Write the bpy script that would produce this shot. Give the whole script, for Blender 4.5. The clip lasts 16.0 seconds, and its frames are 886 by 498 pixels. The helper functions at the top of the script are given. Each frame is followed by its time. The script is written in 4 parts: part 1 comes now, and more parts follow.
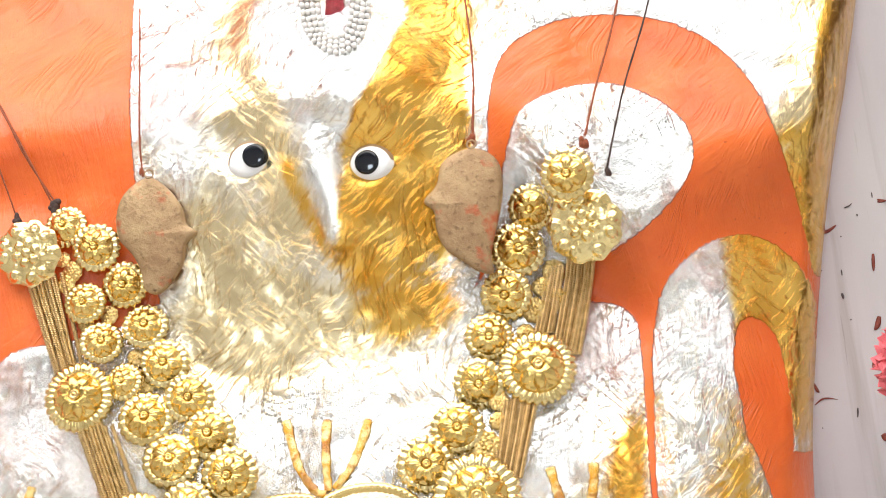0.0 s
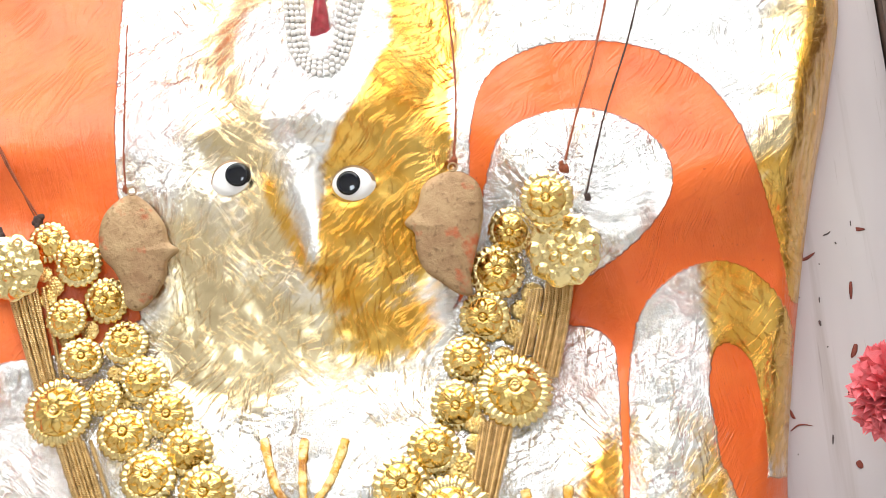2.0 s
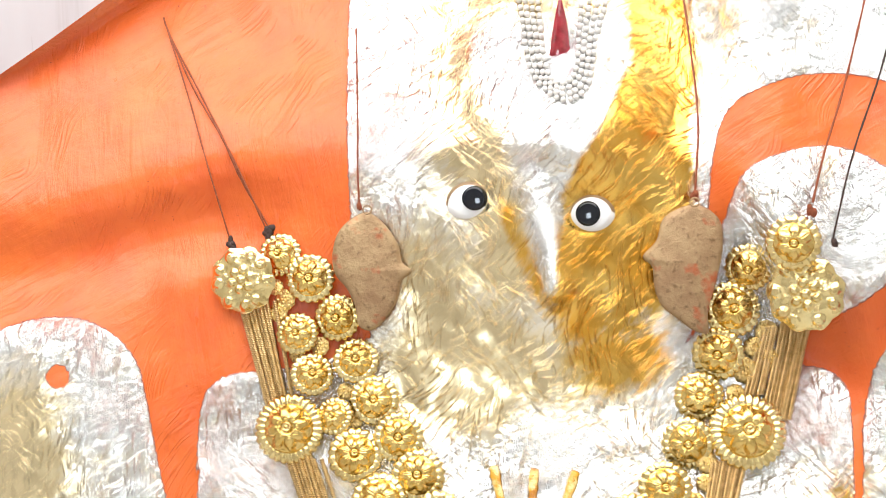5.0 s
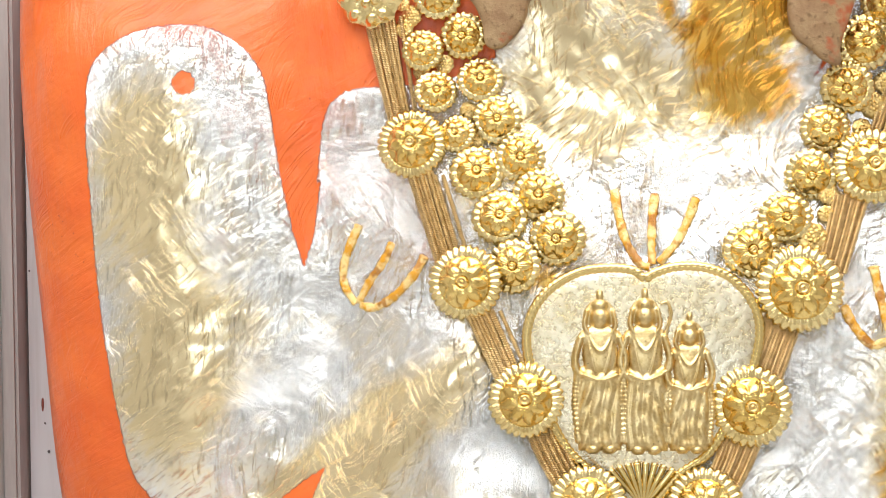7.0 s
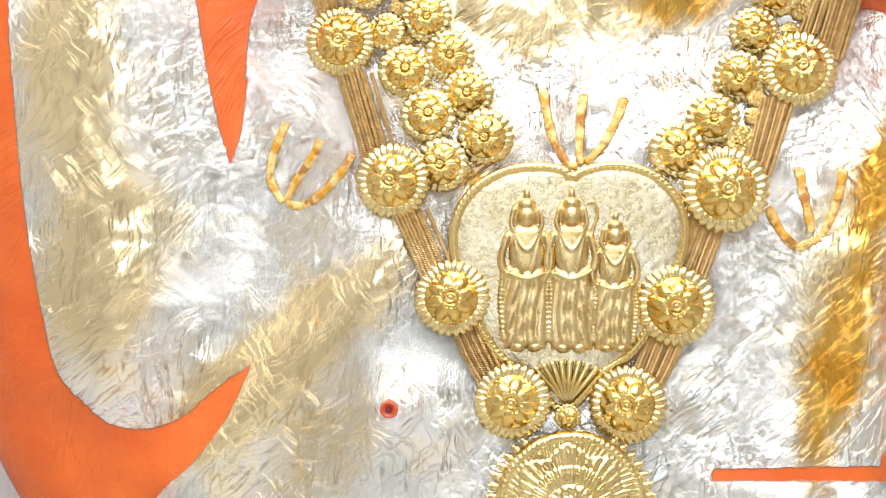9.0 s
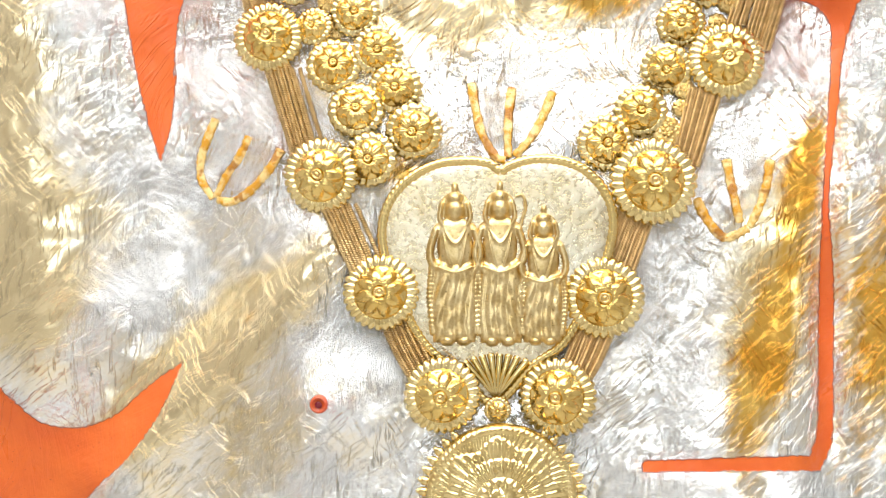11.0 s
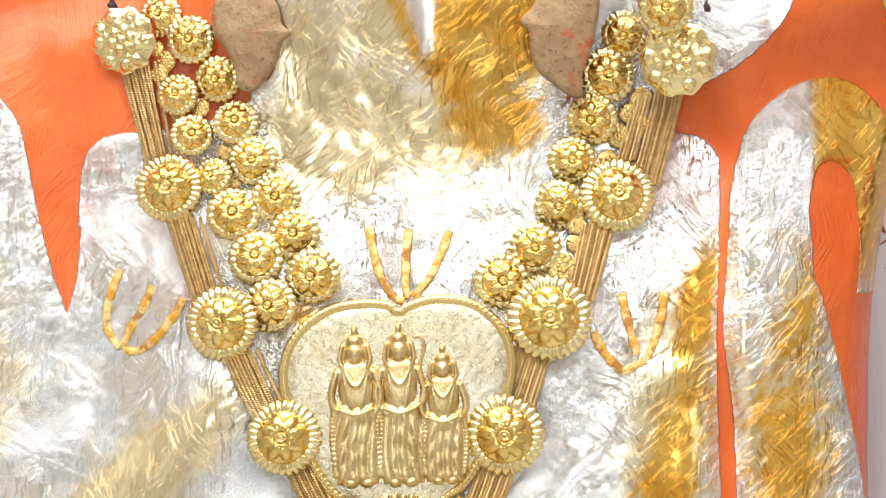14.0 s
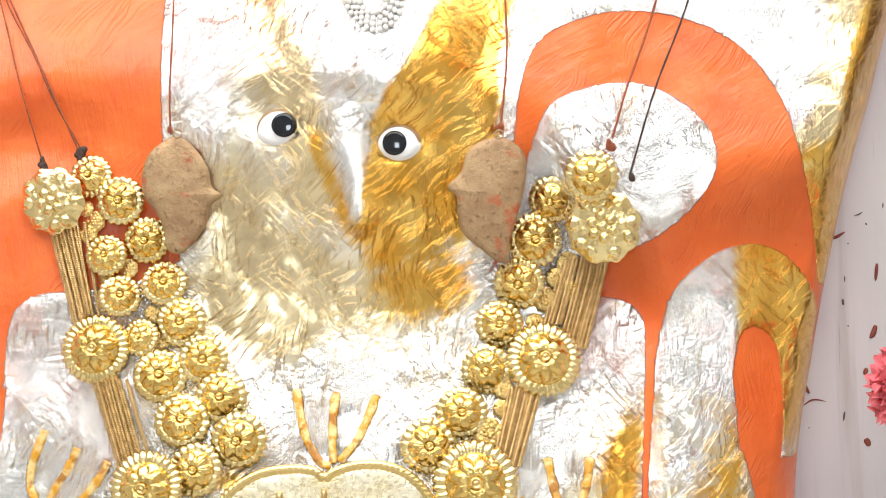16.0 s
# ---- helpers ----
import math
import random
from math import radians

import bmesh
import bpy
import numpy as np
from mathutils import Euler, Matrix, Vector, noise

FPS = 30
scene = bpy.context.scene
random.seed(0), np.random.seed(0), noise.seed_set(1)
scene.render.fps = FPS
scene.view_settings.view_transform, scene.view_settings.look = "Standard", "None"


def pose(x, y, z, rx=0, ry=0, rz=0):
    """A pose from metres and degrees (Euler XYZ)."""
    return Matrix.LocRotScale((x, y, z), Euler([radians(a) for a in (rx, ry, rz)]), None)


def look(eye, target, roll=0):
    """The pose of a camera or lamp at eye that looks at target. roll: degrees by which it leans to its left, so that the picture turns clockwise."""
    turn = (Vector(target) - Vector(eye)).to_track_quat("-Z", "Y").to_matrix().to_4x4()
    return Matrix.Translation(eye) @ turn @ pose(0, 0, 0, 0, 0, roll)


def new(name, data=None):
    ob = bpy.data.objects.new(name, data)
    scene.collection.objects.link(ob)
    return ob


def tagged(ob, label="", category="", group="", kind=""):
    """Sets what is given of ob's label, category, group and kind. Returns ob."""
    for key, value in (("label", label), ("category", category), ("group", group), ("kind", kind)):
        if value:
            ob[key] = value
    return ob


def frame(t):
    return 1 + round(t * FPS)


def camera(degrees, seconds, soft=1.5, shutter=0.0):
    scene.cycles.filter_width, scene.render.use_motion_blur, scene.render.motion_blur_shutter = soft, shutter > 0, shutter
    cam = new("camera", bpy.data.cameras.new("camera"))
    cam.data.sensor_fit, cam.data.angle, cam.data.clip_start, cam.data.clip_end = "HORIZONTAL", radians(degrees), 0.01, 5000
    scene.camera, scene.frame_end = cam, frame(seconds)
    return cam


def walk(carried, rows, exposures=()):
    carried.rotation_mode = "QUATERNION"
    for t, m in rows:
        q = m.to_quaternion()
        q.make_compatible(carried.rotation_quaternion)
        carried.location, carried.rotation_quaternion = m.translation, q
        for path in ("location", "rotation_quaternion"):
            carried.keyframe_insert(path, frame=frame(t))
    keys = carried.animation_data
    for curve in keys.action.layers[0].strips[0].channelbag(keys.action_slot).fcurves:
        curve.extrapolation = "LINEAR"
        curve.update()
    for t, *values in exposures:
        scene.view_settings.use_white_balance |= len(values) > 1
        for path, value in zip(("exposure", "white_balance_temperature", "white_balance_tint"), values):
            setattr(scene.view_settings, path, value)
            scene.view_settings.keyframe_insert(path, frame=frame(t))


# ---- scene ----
cam = camera(32.0, 16.0, soft=0.8)
PATH = [
    (0, (0.1151, -1.22, 0.9537), (-0.0528, 0.739, 1.3177), -7.2),
    (0.5, (0.121, -1.22, 0.9532), (-0.0454, 0.743, 1.299), -7.2),
    (1, (0.1093, -1.222, 0.9562), (-0.0406, 0.743, 1.2966), -6.9),
    (1.5, (0.1113, -1.225, 0.957), (-0.0302, 0.737, 1.3127), -6.6),
    (2, (0.1294, -1.228, 0.9565), (-0.031, 0.729, 1.3379), -6.3),
    (2.5, (0.1187, -1.233, 0.9604), (-0.026, 0.723, 1.3495), -6.3),
    (3, (0.125, -1.235, 0.9639), (-0.0312, 0.72, 1.359), -6.0),
    (3.2, (0.1225, -1.234, 0.9581), (-0.0396, 0.717, 1.3657), -5.8),
    (5.3, (-0.0181, -1.26, 1.1179), (-0.2981, 0.712, 1.291), -2.7),
    (5.5, (-0.0294, -1.264, 1.1149), (-0.3346, 0.706, 1.2751), -2.5),
    (6, (-0.0518, -1.266, 1.1118), (-0.3795, 0.705, 1.1987), -2.0),
    (6.5, (-0.0515, -1.262, 1.0807), (-0.3995, 0.708, 1.084), -1.4),
    (7, (-0.0571, -1.259, 1.04), (-0.3912, 0.713, 0.996), -0.7),
    (7.5, (-0.0471, -1.257, 1.0161), (-0.3647, 0.716, 0.9425), -0.2),
    (8, (-0.0475, -1.254, 1.0111), (-0.3336, 0.722, 0.8966), -0.1),
    (8.5, (-0.0485, -1.254, 1.0001), (-0.3134, 0.725, 0.8868), 0.0),
    (9, (-0.0468, -1.255, 1.008), (-0.3056, 0.725, 0.8841), 0.0),
    (9.5, (-0.0408, -1.257, 1.0075), (-0.2883, 0.724, 0.8866), -0.1),
    (10, (-0.0256, -1.253, 1.0092), (-0.2696, 0.728, 0.883), -0.2),
    (12.5, (0.02, -1.249, 0.9911), (-0.1907, 0.738, 0.9011), -1.4),
    (13, (0.0386, -1.25, 0.9975), (-0.1706, 0.738, 0.9355), -1.8),
    (13.5, (0.0515, -1.256, 1.0185), (-0.1554, 0.733, 0.9834), -2.2),
    (14, (0.0692, -1.257, 1.038), (-0.1517, 0.731, 1.0373), -2.6),
    (14.5, (0.0639, -1.26, 1.0686), (-0.1306, 0.731, 1.0826), -2.9),
    (15, (0.0685, -1.261, 1.0873), (-0.0989, 0.732, 1.136), -2.8),
    (15.5, (0.0796, -1.262, 1.0993), (-0.0749, 0.731, 1.1801), -2.5),
    (16, (0.0897, -1.263, 1.0995), (-0.0604, 0.729, 1.208), -2.3),
]

walk(cam, [(t, look(eye, target, roll)) for t, eye, target, roll in PATH])

# ---- light: a shrine room lit by ceiling panels ----
world = bpy.data.worlds.new("room_air")
world.use_nodes = True
world.node_tree.nodes["Background"].inputs[0].default_value = (0.9, 0.95, 1.0, 1)
world.node_tree.nodes["Background"].inputs[1].default_value = 0.05
scene.world = world


def ceiling_lamp(name, x, y, z, sx, sy, watts, colour):
    data = bpy.data.lights.new(name, "AREA")
    data.shape, data.size, data.size_y, data.energy, data.color = "RECTANGLE", sx, sy, watts, colour
    ob = new(name, data)
    ob.matrix_world = pose(x, y, z)
    return ob


ceiling_lamp("ceiling_light", -0.1, -1.12, 2.62, 2.6, 1.84, 74, (1.0, 0.99, 0.985))
# daylight in the small window opposite the idol
window_lamp = ceiling_lamp("window_daylight", -0.1, -3.05, 1.36, 0.40, 0.45, 10, (0.80, 0.91, 1.0))
window_lamp.matrix_world = pose(-0.1, -3.05, 1.36, 90, 0, 0)
scene.view_settings.exposure = 0.12


# ---- small tools ----
class Nodes:
    """A node material written as plain calls."""

    def __init__(self, name):
        self.mat = bpy.data.materials.new(name)
        self.mat.use_nodes = True
        self.tree = self.mat.node_tree
        self.bsdf = self.tree.nodes["Principled BSDF"]

    def bend(self, vec, scale, amount):
        """The place, shifted to and fro by a slow noise."""
        n = self.node("ShaderNodeTexNoise", Vector=vec, Scale=scale, Detail=2.0)
        mid = self.node("ShaderNodeVectorMath", {"operation": "SUBTRACT"}, i0=n.outputs["Color"], i1=(0.5, 0.5, 0.5))
        return self.node("ShaderNodeVectorMath", {"operation": "MULTIPLY_ADD"}, i0=mid.outputs[0], i1=(amount,) * 3, i2=vec).outputs[0]

    def node(self, kind, props=None, **inputs):
        n = self.tree.nodes.new(kind)
        for key, value in (props or {}).items():
            setattr(n, key, value)
        for key, value in inputs.items():
            self.put(n.inputs[int(key[1:])] if key[0] == "i" and key[1:].isdigit() else n.inputs[key], value)
        return n

    def put(self, socket, value):
        if isinstance(value, bpy.types.NodeSocket):
            self.tree.links.new(value, socket)
        else:
            socket.default_value = value

    def place(self):
        return self.node("ShaderNodeTexCoord").outputs["Object"]

    def stretch(self, vec, scale, turn=(0, 0, 0), shift=(0, 0, 0)):
        turned = self.node("ShaderNodeMapping", i0=vec, i2=tuple(radians(a) for a in turn), i1=shift)
        return self.node("ShaderNodeMapping", i0=turned.outputs[0], i3=scale).outputs[0]

    def noise(self, vec, scale, detail=4.0, rough=0.55, twist=0.0):
        n = self.node("ShaderNodeTexNoise", Vector=vec, Scale=scale, Detail=detail, Roughness=rough, Distortion=twist)
        return n.outputs[0]

    def cells(self, vec, scale, feature="F1"):
        n = self.node("ShaderNodeTexVoronoi", {"feature": feature}, Vector=vec, Scale=scale)
        return n.outputs["Distance"]

    def math(self, op, a, b=0.5, c=0.0):
        return self.node("ShaderNodeMath", {"operation": op}, i0=a, i1=b, i2=c).outputs[0]

    def span(self, value, a, b, c=0.0, d=1.0):
        n = self.node("ShaderNodeMapRange", i0=value, i1=a, i2=b, i3=c, i4=d)
        return n.outputs[0]

    def mix(self, f, a, b):
        n = self.node("ShaderNodeMix", {"data_type": "RGBA"})
        self.put(n.inputs[0], f), self.put(n.inputs[6], a), self.put(n.inputs[7], b)
        return n.outputs[2]

    def blend(self, f, a, b):
        n = self.node("ShaderNodeMix", {"data_type": "FLOAT"})
        self.put(n.inputs[0], f), self.put(n.inputs[2], a), self.put(n.inputs[3], b)
        return n.outputs[0]

    def attr(self, name):
        return self.node("ShaderNodeAttribute", {"attribute_name": name}).outputs["Fac"]

    def bump(self, height, strength, distance, normal=None):
        n = self.node("ShaderNodeBump", Strength=strength, Distance=distance, Height=height)
        if normal is not None:
            self.put(n.inputs["Normal"], normal)
        return n.outputs[0]

    def done(self, **inputs):
        for key, value in inputs.items():
            self.put(self.bsdf.inputs[key.replace("_", " ")], value)
        return self.mat


def rgb(r, g, b):
    return (r, g, b, 1.0)


# ---- materials ----
def idol_material():
    m = Nodes("painted_and_foiled_stone")
    p = m.place()
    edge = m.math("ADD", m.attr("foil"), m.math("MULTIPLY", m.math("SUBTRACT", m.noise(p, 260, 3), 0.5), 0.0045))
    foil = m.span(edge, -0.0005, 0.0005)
    # foil: thin leaf pressed on by hand: smooth sheets, crumpled patches, fine curved creases
    warp = m.bend(p, 11, 0.045)
    busy = m.span(m.noise(m.stretch(p, (1, 1, 1), (0, 0, 0), (5, 2, 7)), 17, 4, 0.62), 0.41, 0.57, 0.10, 1.0)
    busy = m.math("MULTIPLY", busy, m.span(m.math("MAXIMUM", m.attr("gold"), m.attr("deep")), 0.15, 0.70, 1.0, 0.10))
    pick = m.span(m.noise(p, 10, 2), 0.45, 0.55)
    pick2 = m.span(m.noise(m.stretch(p, (1, 1, 1), (0, 0, 0), (3, 1, 2)), 12, 2), 0.46, 0.54)
    streaks, creases = [], []
    for turn, shift in ((38, 0.0), (-50, 1.7), (84, 3.1)):
        n = m.noise(m.stretch(warp, (52, 52, 1050), (0, turn, 0), (shift, 0, shift)), 1.0, 3.0, 0.6)
        gap = m.span(m.noise(m.stretch(warp, (40, 40, 300), (0, turn, 0), (shift, 2, 1)), 1.0, 2.0, 0.5), 0.53, 0.60)
        streaks.append(n)
        creases.append(m.math("MULTIPLY", m.span(m.math("ABSOLUTE", m.math("SUBTRACT", n, 0.5)), 0.0, 0.06, 1.0, 0.0), gap))
    streak = m.blend(pick2, m.blend(pick, streaks[0], streaks[1]), streaks[2])
    crease = m.math("MAXIMUM", m.blend(pick2, m.blend(pick, creases[0], creases[1]), creases[2]), m.math("MULTIPLY", creases[0], 0.45))
    crumple = m.noise(m.stretch(warp, (90, 90, 250), (0, 40, 0)), 1.0, 5, 0.72)
    flake = m.cells(m.stretch(warp, (330, 330, 800), (0, -30, 0)), 1.0)
    lump = m.noise(p, 17, 2, 0.5)
    fine = m.math("ADD", m.math("MULTIPLY", streak, 0.0024), m.math("ADD", m.math("MULTIPLY", crumple, 0.0013), m.math("MULTIPLY", flake, 0.00045)))
    hfoil = m.math("ADD", m.math("MULTIPLY", fine, busy),
                   m.math("MULTIPLY", m.math("MULTIPLY", crease, m.blend(busy, 0.75, 1.0)), 0.0010))
    # paint: thick brushed oil and vermilion paste
    b1 = m.noise(m.stretch(p, (15, 15, 120), (0, 28, 0)), 1.0, 5, 0.65, 0.8)
    b2 = m.noise(m.stretch(p, (120, 20, 15), (0, 8, 0)), 1.0, 5, 0.65, 0.8)
    brush = m.blend(m.span(m.noise(p, 5, 2), 0.42, 0.58), b1, b2)
    stroke = m.noise(m.stretch(m.bend(p, 7, 0.10), (11, 11, 170), (0, 62, 0)), 1.0, 2, 0.5)
    ridge = m.math("MULTIPLY", m.span(m.math("ABSOLUTE", m.math("SUBTRACT", stroke, 0.5)), 0.0, 0.07, 1.0, 0.0), m.span(m.noise(p, 19, 3), 0.50, 0.60))
    hpaint = m.math("ADD", m.math("MULTIPLY", brush, 0.55), m.math("ADD", m.math("MULTIPLY", ridge, 0.16), m.math("MULTIPLY", m.noise(p, 60, 3), 0.5)))
    level = m.blend(foil, m.math("SUBTRACT", m.math("MULTIPLY", hpaint, 0.0028), 0.0014), m.math("SUBTRACT", hfoil, 0.0007))
    height = m.math("ADD", level, m.math("MULTIPLY", lump, m.blend(foil, 0.004, 0.010)))
    normal = m.bump(height, 1.0, 1.0)
    # colours
    patch = m.noise(p, 22, 4, 0.6)
    fleck = m.noise(m.stretch(p, (60, 60, 190), (0, 40, 0)), 1.0, 4, 0.65, 0.5)
    gold = m.math("ADD", m.attr("gold"), m.math("ADD", m.math("MULTIPLY", m.math("SUBTRACT", m.math("ADD", patch, fleck), 1.0), 0.9), m.math("MULTIPLY", m.math("SUBTRACT", 0.5, busy), 0.45)))
    gold = m.span(gold, 0.15, 0.85)
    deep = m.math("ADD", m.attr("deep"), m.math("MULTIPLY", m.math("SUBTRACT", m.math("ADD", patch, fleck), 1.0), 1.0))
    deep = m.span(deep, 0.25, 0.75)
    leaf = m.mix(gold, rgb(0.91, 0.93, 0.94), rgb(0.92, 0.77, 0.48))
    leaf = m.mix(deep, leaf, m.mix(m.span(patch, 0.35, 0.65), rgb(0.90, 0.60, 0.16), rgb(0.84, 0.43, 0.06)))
    paint = m.mix(m.span(m.noise(p, 14, 5, 0.6), 0.3, 0.7), rgb(0.72, 0.112, 0.020), rgb(0.82, 0.172, 0.030))
    paint = m.mix(m.span(m.noise(p, 330, 2), 0.70, 0.78), paint, rgb(0.42, 0.05, 0.012))
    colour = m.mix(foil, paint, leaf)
    rough = m.blend(foil, m.span(brush, 0.3, 0.7, 0.26, 0.40), m.blend(busy, 0.23, 0.09))
    return m.done(Base_Color=colour, Metallic=foil, Roughness=rough, Normal=normal, Specular_IOR_Level=m.blend(foil, 0.45, 0.5))


def brass_material(name, bright, dull, rough=0.2):
    m = Nodes(name)
    p = m.place()
    tone = m.span(m.noise(p, 1.6, 4, 0.6), 0.35, 0.68)
    rand = m.node("ShaderNodeObjectInfo").outputs["Random"]
    tone = m.math("ADD", m.math("MULTIPLY", tone, 0.7), m.math("MULTIPLY", rand, 0.3))
    colour = m.mix(tone, dull, bright)
    spot = m.math("MULTIPLY", m.span(m.noise(p, 3.0, 4, 0.6), 0.56, 0.74), 0.6)
    colour = m.mix(spot, colour, rgb(dull[0] * 0.72, dull[1] * 0.58, dull[2] * 0.45))
    normal = m.bump(m.noise(p, 4, 3, 0.5), 0.10, 0.05)
    return m.done(Base_Color=colour, Metallic=1.0, Roughness=m.span(m.noise(p, 3, 3), 0.3, 0.7, rough - 0.06, rough + 0.16), Normal=normal)


def plain_material(name, a, b, scale, rough=0.5, metal=0.0, bump=0.2, distance=0.001, stretch=(1, 1, 1), coat=0.0):
    m = Nodes(name)
    p = m.stretch(m.place(), stretch)
    n = m.noise(p, scale, 5, 0.6)
    fine = m.noise(p, scale * 7, 4, 0.6)
    f = m.span(m.math("ADD", m.math("MULTIPLY", n, 0.65), m.math("MULTIPLY", fine, 0.35)), 0.36, 0.64)
    return m.done(Base_Color=m.mix(f, a, b), Metallic=metal, Roughness=m.span(fine, 0.3, 0.7, rough - 0.07, rough + 0.08),
                  Normal=m.bump(fine, bump, distance), Coat_Weight=coat)


IDOL = idol_material()
EYE_WHITE = plain_material("eye_enamel", rgb(0.88, 0.88, 0.90), rgb(0.93, 0.93, 0.93), 40, 0.12, coat=0.6, bump=0.03)
EYE_BLACK = plain_material("eye_black_glass", rgb(0.004, 0.005, 0.007), rgb(0.010, 0.012, 0.020), 60, 0.045, bump=0.0)
EYE_RIM = plain_material("eye_rim_paint", rgb(0.20, 0.12, 0.06), rgb(0.34, 0.22, 0.12), 90, 0.5)
BRASS = brass_material("gilt_brass", rgb(0.96, 0.74, 0.30), rgb(0.66, 0.42, 0.10), 0.14)
BRASS_PALE = brass_material("pale_gilt_brass", rgb(0.94, 0.79, 0.42), rgb(0.70, 0.51, 0.19), 0.16)
BRASS_DULL = brass_material("worn_gilt_brass", rgb(0.92, 0.70, 0.32), rgb(0.66, 0.44, 0.14), 0.26)
CAST = plain_material("worn_cast_gilt", rgb(0.58, 0.40, 0.15), rgb(0.82, 0.66, 0.36), 70, 0.33, 1.0, 0.35, 0.001)
CHAIN = plain_material("braided_gilt_wire", rgb(0.48, 0.33, 0.15), rgb(0.76, 0.57, 0.30), 160, 0.34, 1.0, 0.2)
PLATE = plain_material("tarnished_silver_gilt", rgb(0.64, 0.52, 0.30), rgb(0.84, 0.79, 0.63), 28, 0.27, 0.95, 0.45, 0.003)


def copper_material():
    m = Nodes("weathered_copper")
    p = m.place()
    fine = m.noise(p, 190, 4, 0.65)
    base = m.mix(m.span(m.noise(p, 32, 4, 0.6), 0.35, 0.65), rgb(0.29, 0.165, 0.08), rgb(0.44, 0.30, 0.155))
    base = m.mix(m.span(fine, 0.55, 0.75), base, rgb(0.16, 0.085, 0.035))
    base = m.mix(m.math("MULTIPLY", m.span(m.noise(m.stretch(p, (1, 1, 1), (0, 0, 0), (2, 3, 1)), 42, 3), 0.60, 0.68), 0.8), base, rgb(0.46, 0.09, 0.03))
    return m.done(Base_Color=base, Metallic=0.35, Roughness=0.46, Normal=m.bump(m.math("ADD", fine, m.noise(p, 60, 3)), 0.5, 0.002))


COPPER = copper_material()
CORD = plain_material("red_brown_cord", rgb(0.20, 0.045, 0.018), rgb(0.36, 0.10, 0.04), 300, 0.8)
CORD_DARK = plain_material("dark_cord", rgb(0.03, 0.02, 0.018), rgb(0.09, 0.05, 0.04), 300, 0.85)


def paste_material():
    m = Nodes("saffron_paste")
    p = m.place()
    thick = m.span(m.noise(p, 110, 3, 0.6), 0.40, 0.58)
    drop = m.span(m.noise(m.stretch(p, (1, 1, 1), (0, 0, 0), (4, 1, 2)), 75, 2), 0.54, 0.62)
    base = m.mix(thick, rgb(0.90, 0.66, 0.26), rgb(0.76, 0.36, 0.03))
    base = m.mix(m.math("MULTIPLY", drop, 0.8), base, rgb(0.42, 0.14, 0.008))
    return m.done(Base_Color=base, Roughness=0.24, Coat_Weight=0.4, Normal=m.bump(m.math("ADD", m.noise(p, 260, 3), m.math("MULTIPLY", thick, 1.2)), 0.7, 0.0012))


PASTE = paste_material()
PEARL = plain_material("white_pearl", rgb(0.70, 0.66, 0.62), rgb(0.82, 0.79, 0.76), 90, 0.25, 0.0, 0.05, coat=0.5)
RUBY = plain_material("red_foil_stone", rgb(0.22, 0.004, 0.012), rgb(0.55, 0.02, 0.04), 170, 0.2, 0.2, 0.9, 0.003, coat=0.8)
PETAL = plain_material("carnation_petal", rgb(0.95, 0.13, 0.17), rgb(1.0, 0.34, 0.36), 60, 0.6, 0.0, 0.4)
STEM = plain_material("green_stem", rgb(0.05, 0.11, 0.03), rgb(0.09, 0.17, 0.05), 60, 0.6)
STEEL = plain_material("grey_painted_frame", rgb(0.55, 0.54, 0.52), rgb(0.68, 0.67, 0.65), 12, 0.4, 0.0, 0.2, stretch=(3, 3, 0.4))
TAUPE = plain_material("taupe_channel_shade", rgb(0.34, 0.29, 0.275), rgb(0.42, 0.37, 0.35), 14, 0.5, 0.0, 0.2, stretch=(4, 4, 0.5))
DARK_WOOD = plain_material("dark_brown_post", rgb(0.07, 0.045, 0.035), rgb(0.13, 0.085, 0.06), 20, 0.6, stretch=(5, 5, 0.4))
PLASTER = plain_material("cream_plaster", rgb(0.48, 0.465, 0.435), rgb(0.57, 0.55, 0.515), 6, 0.8, 0.0, 0.3)
MARBLE = plain_material("pale_marble", rgb(0.52, 0.51, 0.49), rgb(0.66, 0.65, 0.63), 5, 0.3, 0.0, 0.1)
CEILING = plain_material("white_ceiling_paint", rgb(0.70, 0.70, 0.68), rgb(0.76, 0.76, 0.74), 6, 0.8)
SPLASH = plain_material("dried_red_splash", rgb(0.13, 0.018, 0.012), rgb(0.28, 0.06, 0.035), 200, 0.6)
BEAD = plain_material("orange_red_glass", rgb(0.50, 0.05, 0.012), rgb(0.70, 0.12, 0.03), 150, 0.15, coat=0.6)
SOOT = plain_material("dark_paint_spot", rgb(0.06, 0.045, 0.045), rgb(0.13, 0.10, 0.10), 200, 0.7)


def board_material():
    m = Nodes("lilac_white_board")
    p = m.place()
    wash = m.noise(m.stretch(p, (34, 34, 1.6)), 1.0, 5, 0.6)
    wide = m.noise(m.stretch(p, (9, 9, 2.0)), 1.0, 3, 0.5)
    base = m.mix(m.span(wide, 0.35, 0.65), rgb(0.48, 0.44, 0.465), rgb(0.62, 0.59, 0.595))
    base = m.mix(m.math("MULTIPLY", m.span(wash, 0.56, 0.72), 0.75), base, rgb(0.36, 0.31, 0.29))
    scratch = m.span(m.noise(m.stretch(p, (210, 210, 9)), 1.0, 3), 0.68, 0.74)
    base = m.mix(m.math("MULTIPLY", scratch, 0.6), base, rgb(0.28, 0.24, 0.23))
    return m.done(Base_Color=base, Roughness=0.5, Normal=m.bump(m.noise(m.stretch(p, (120, 120, 9)), 1.0, 4), 0.25, 0.001))


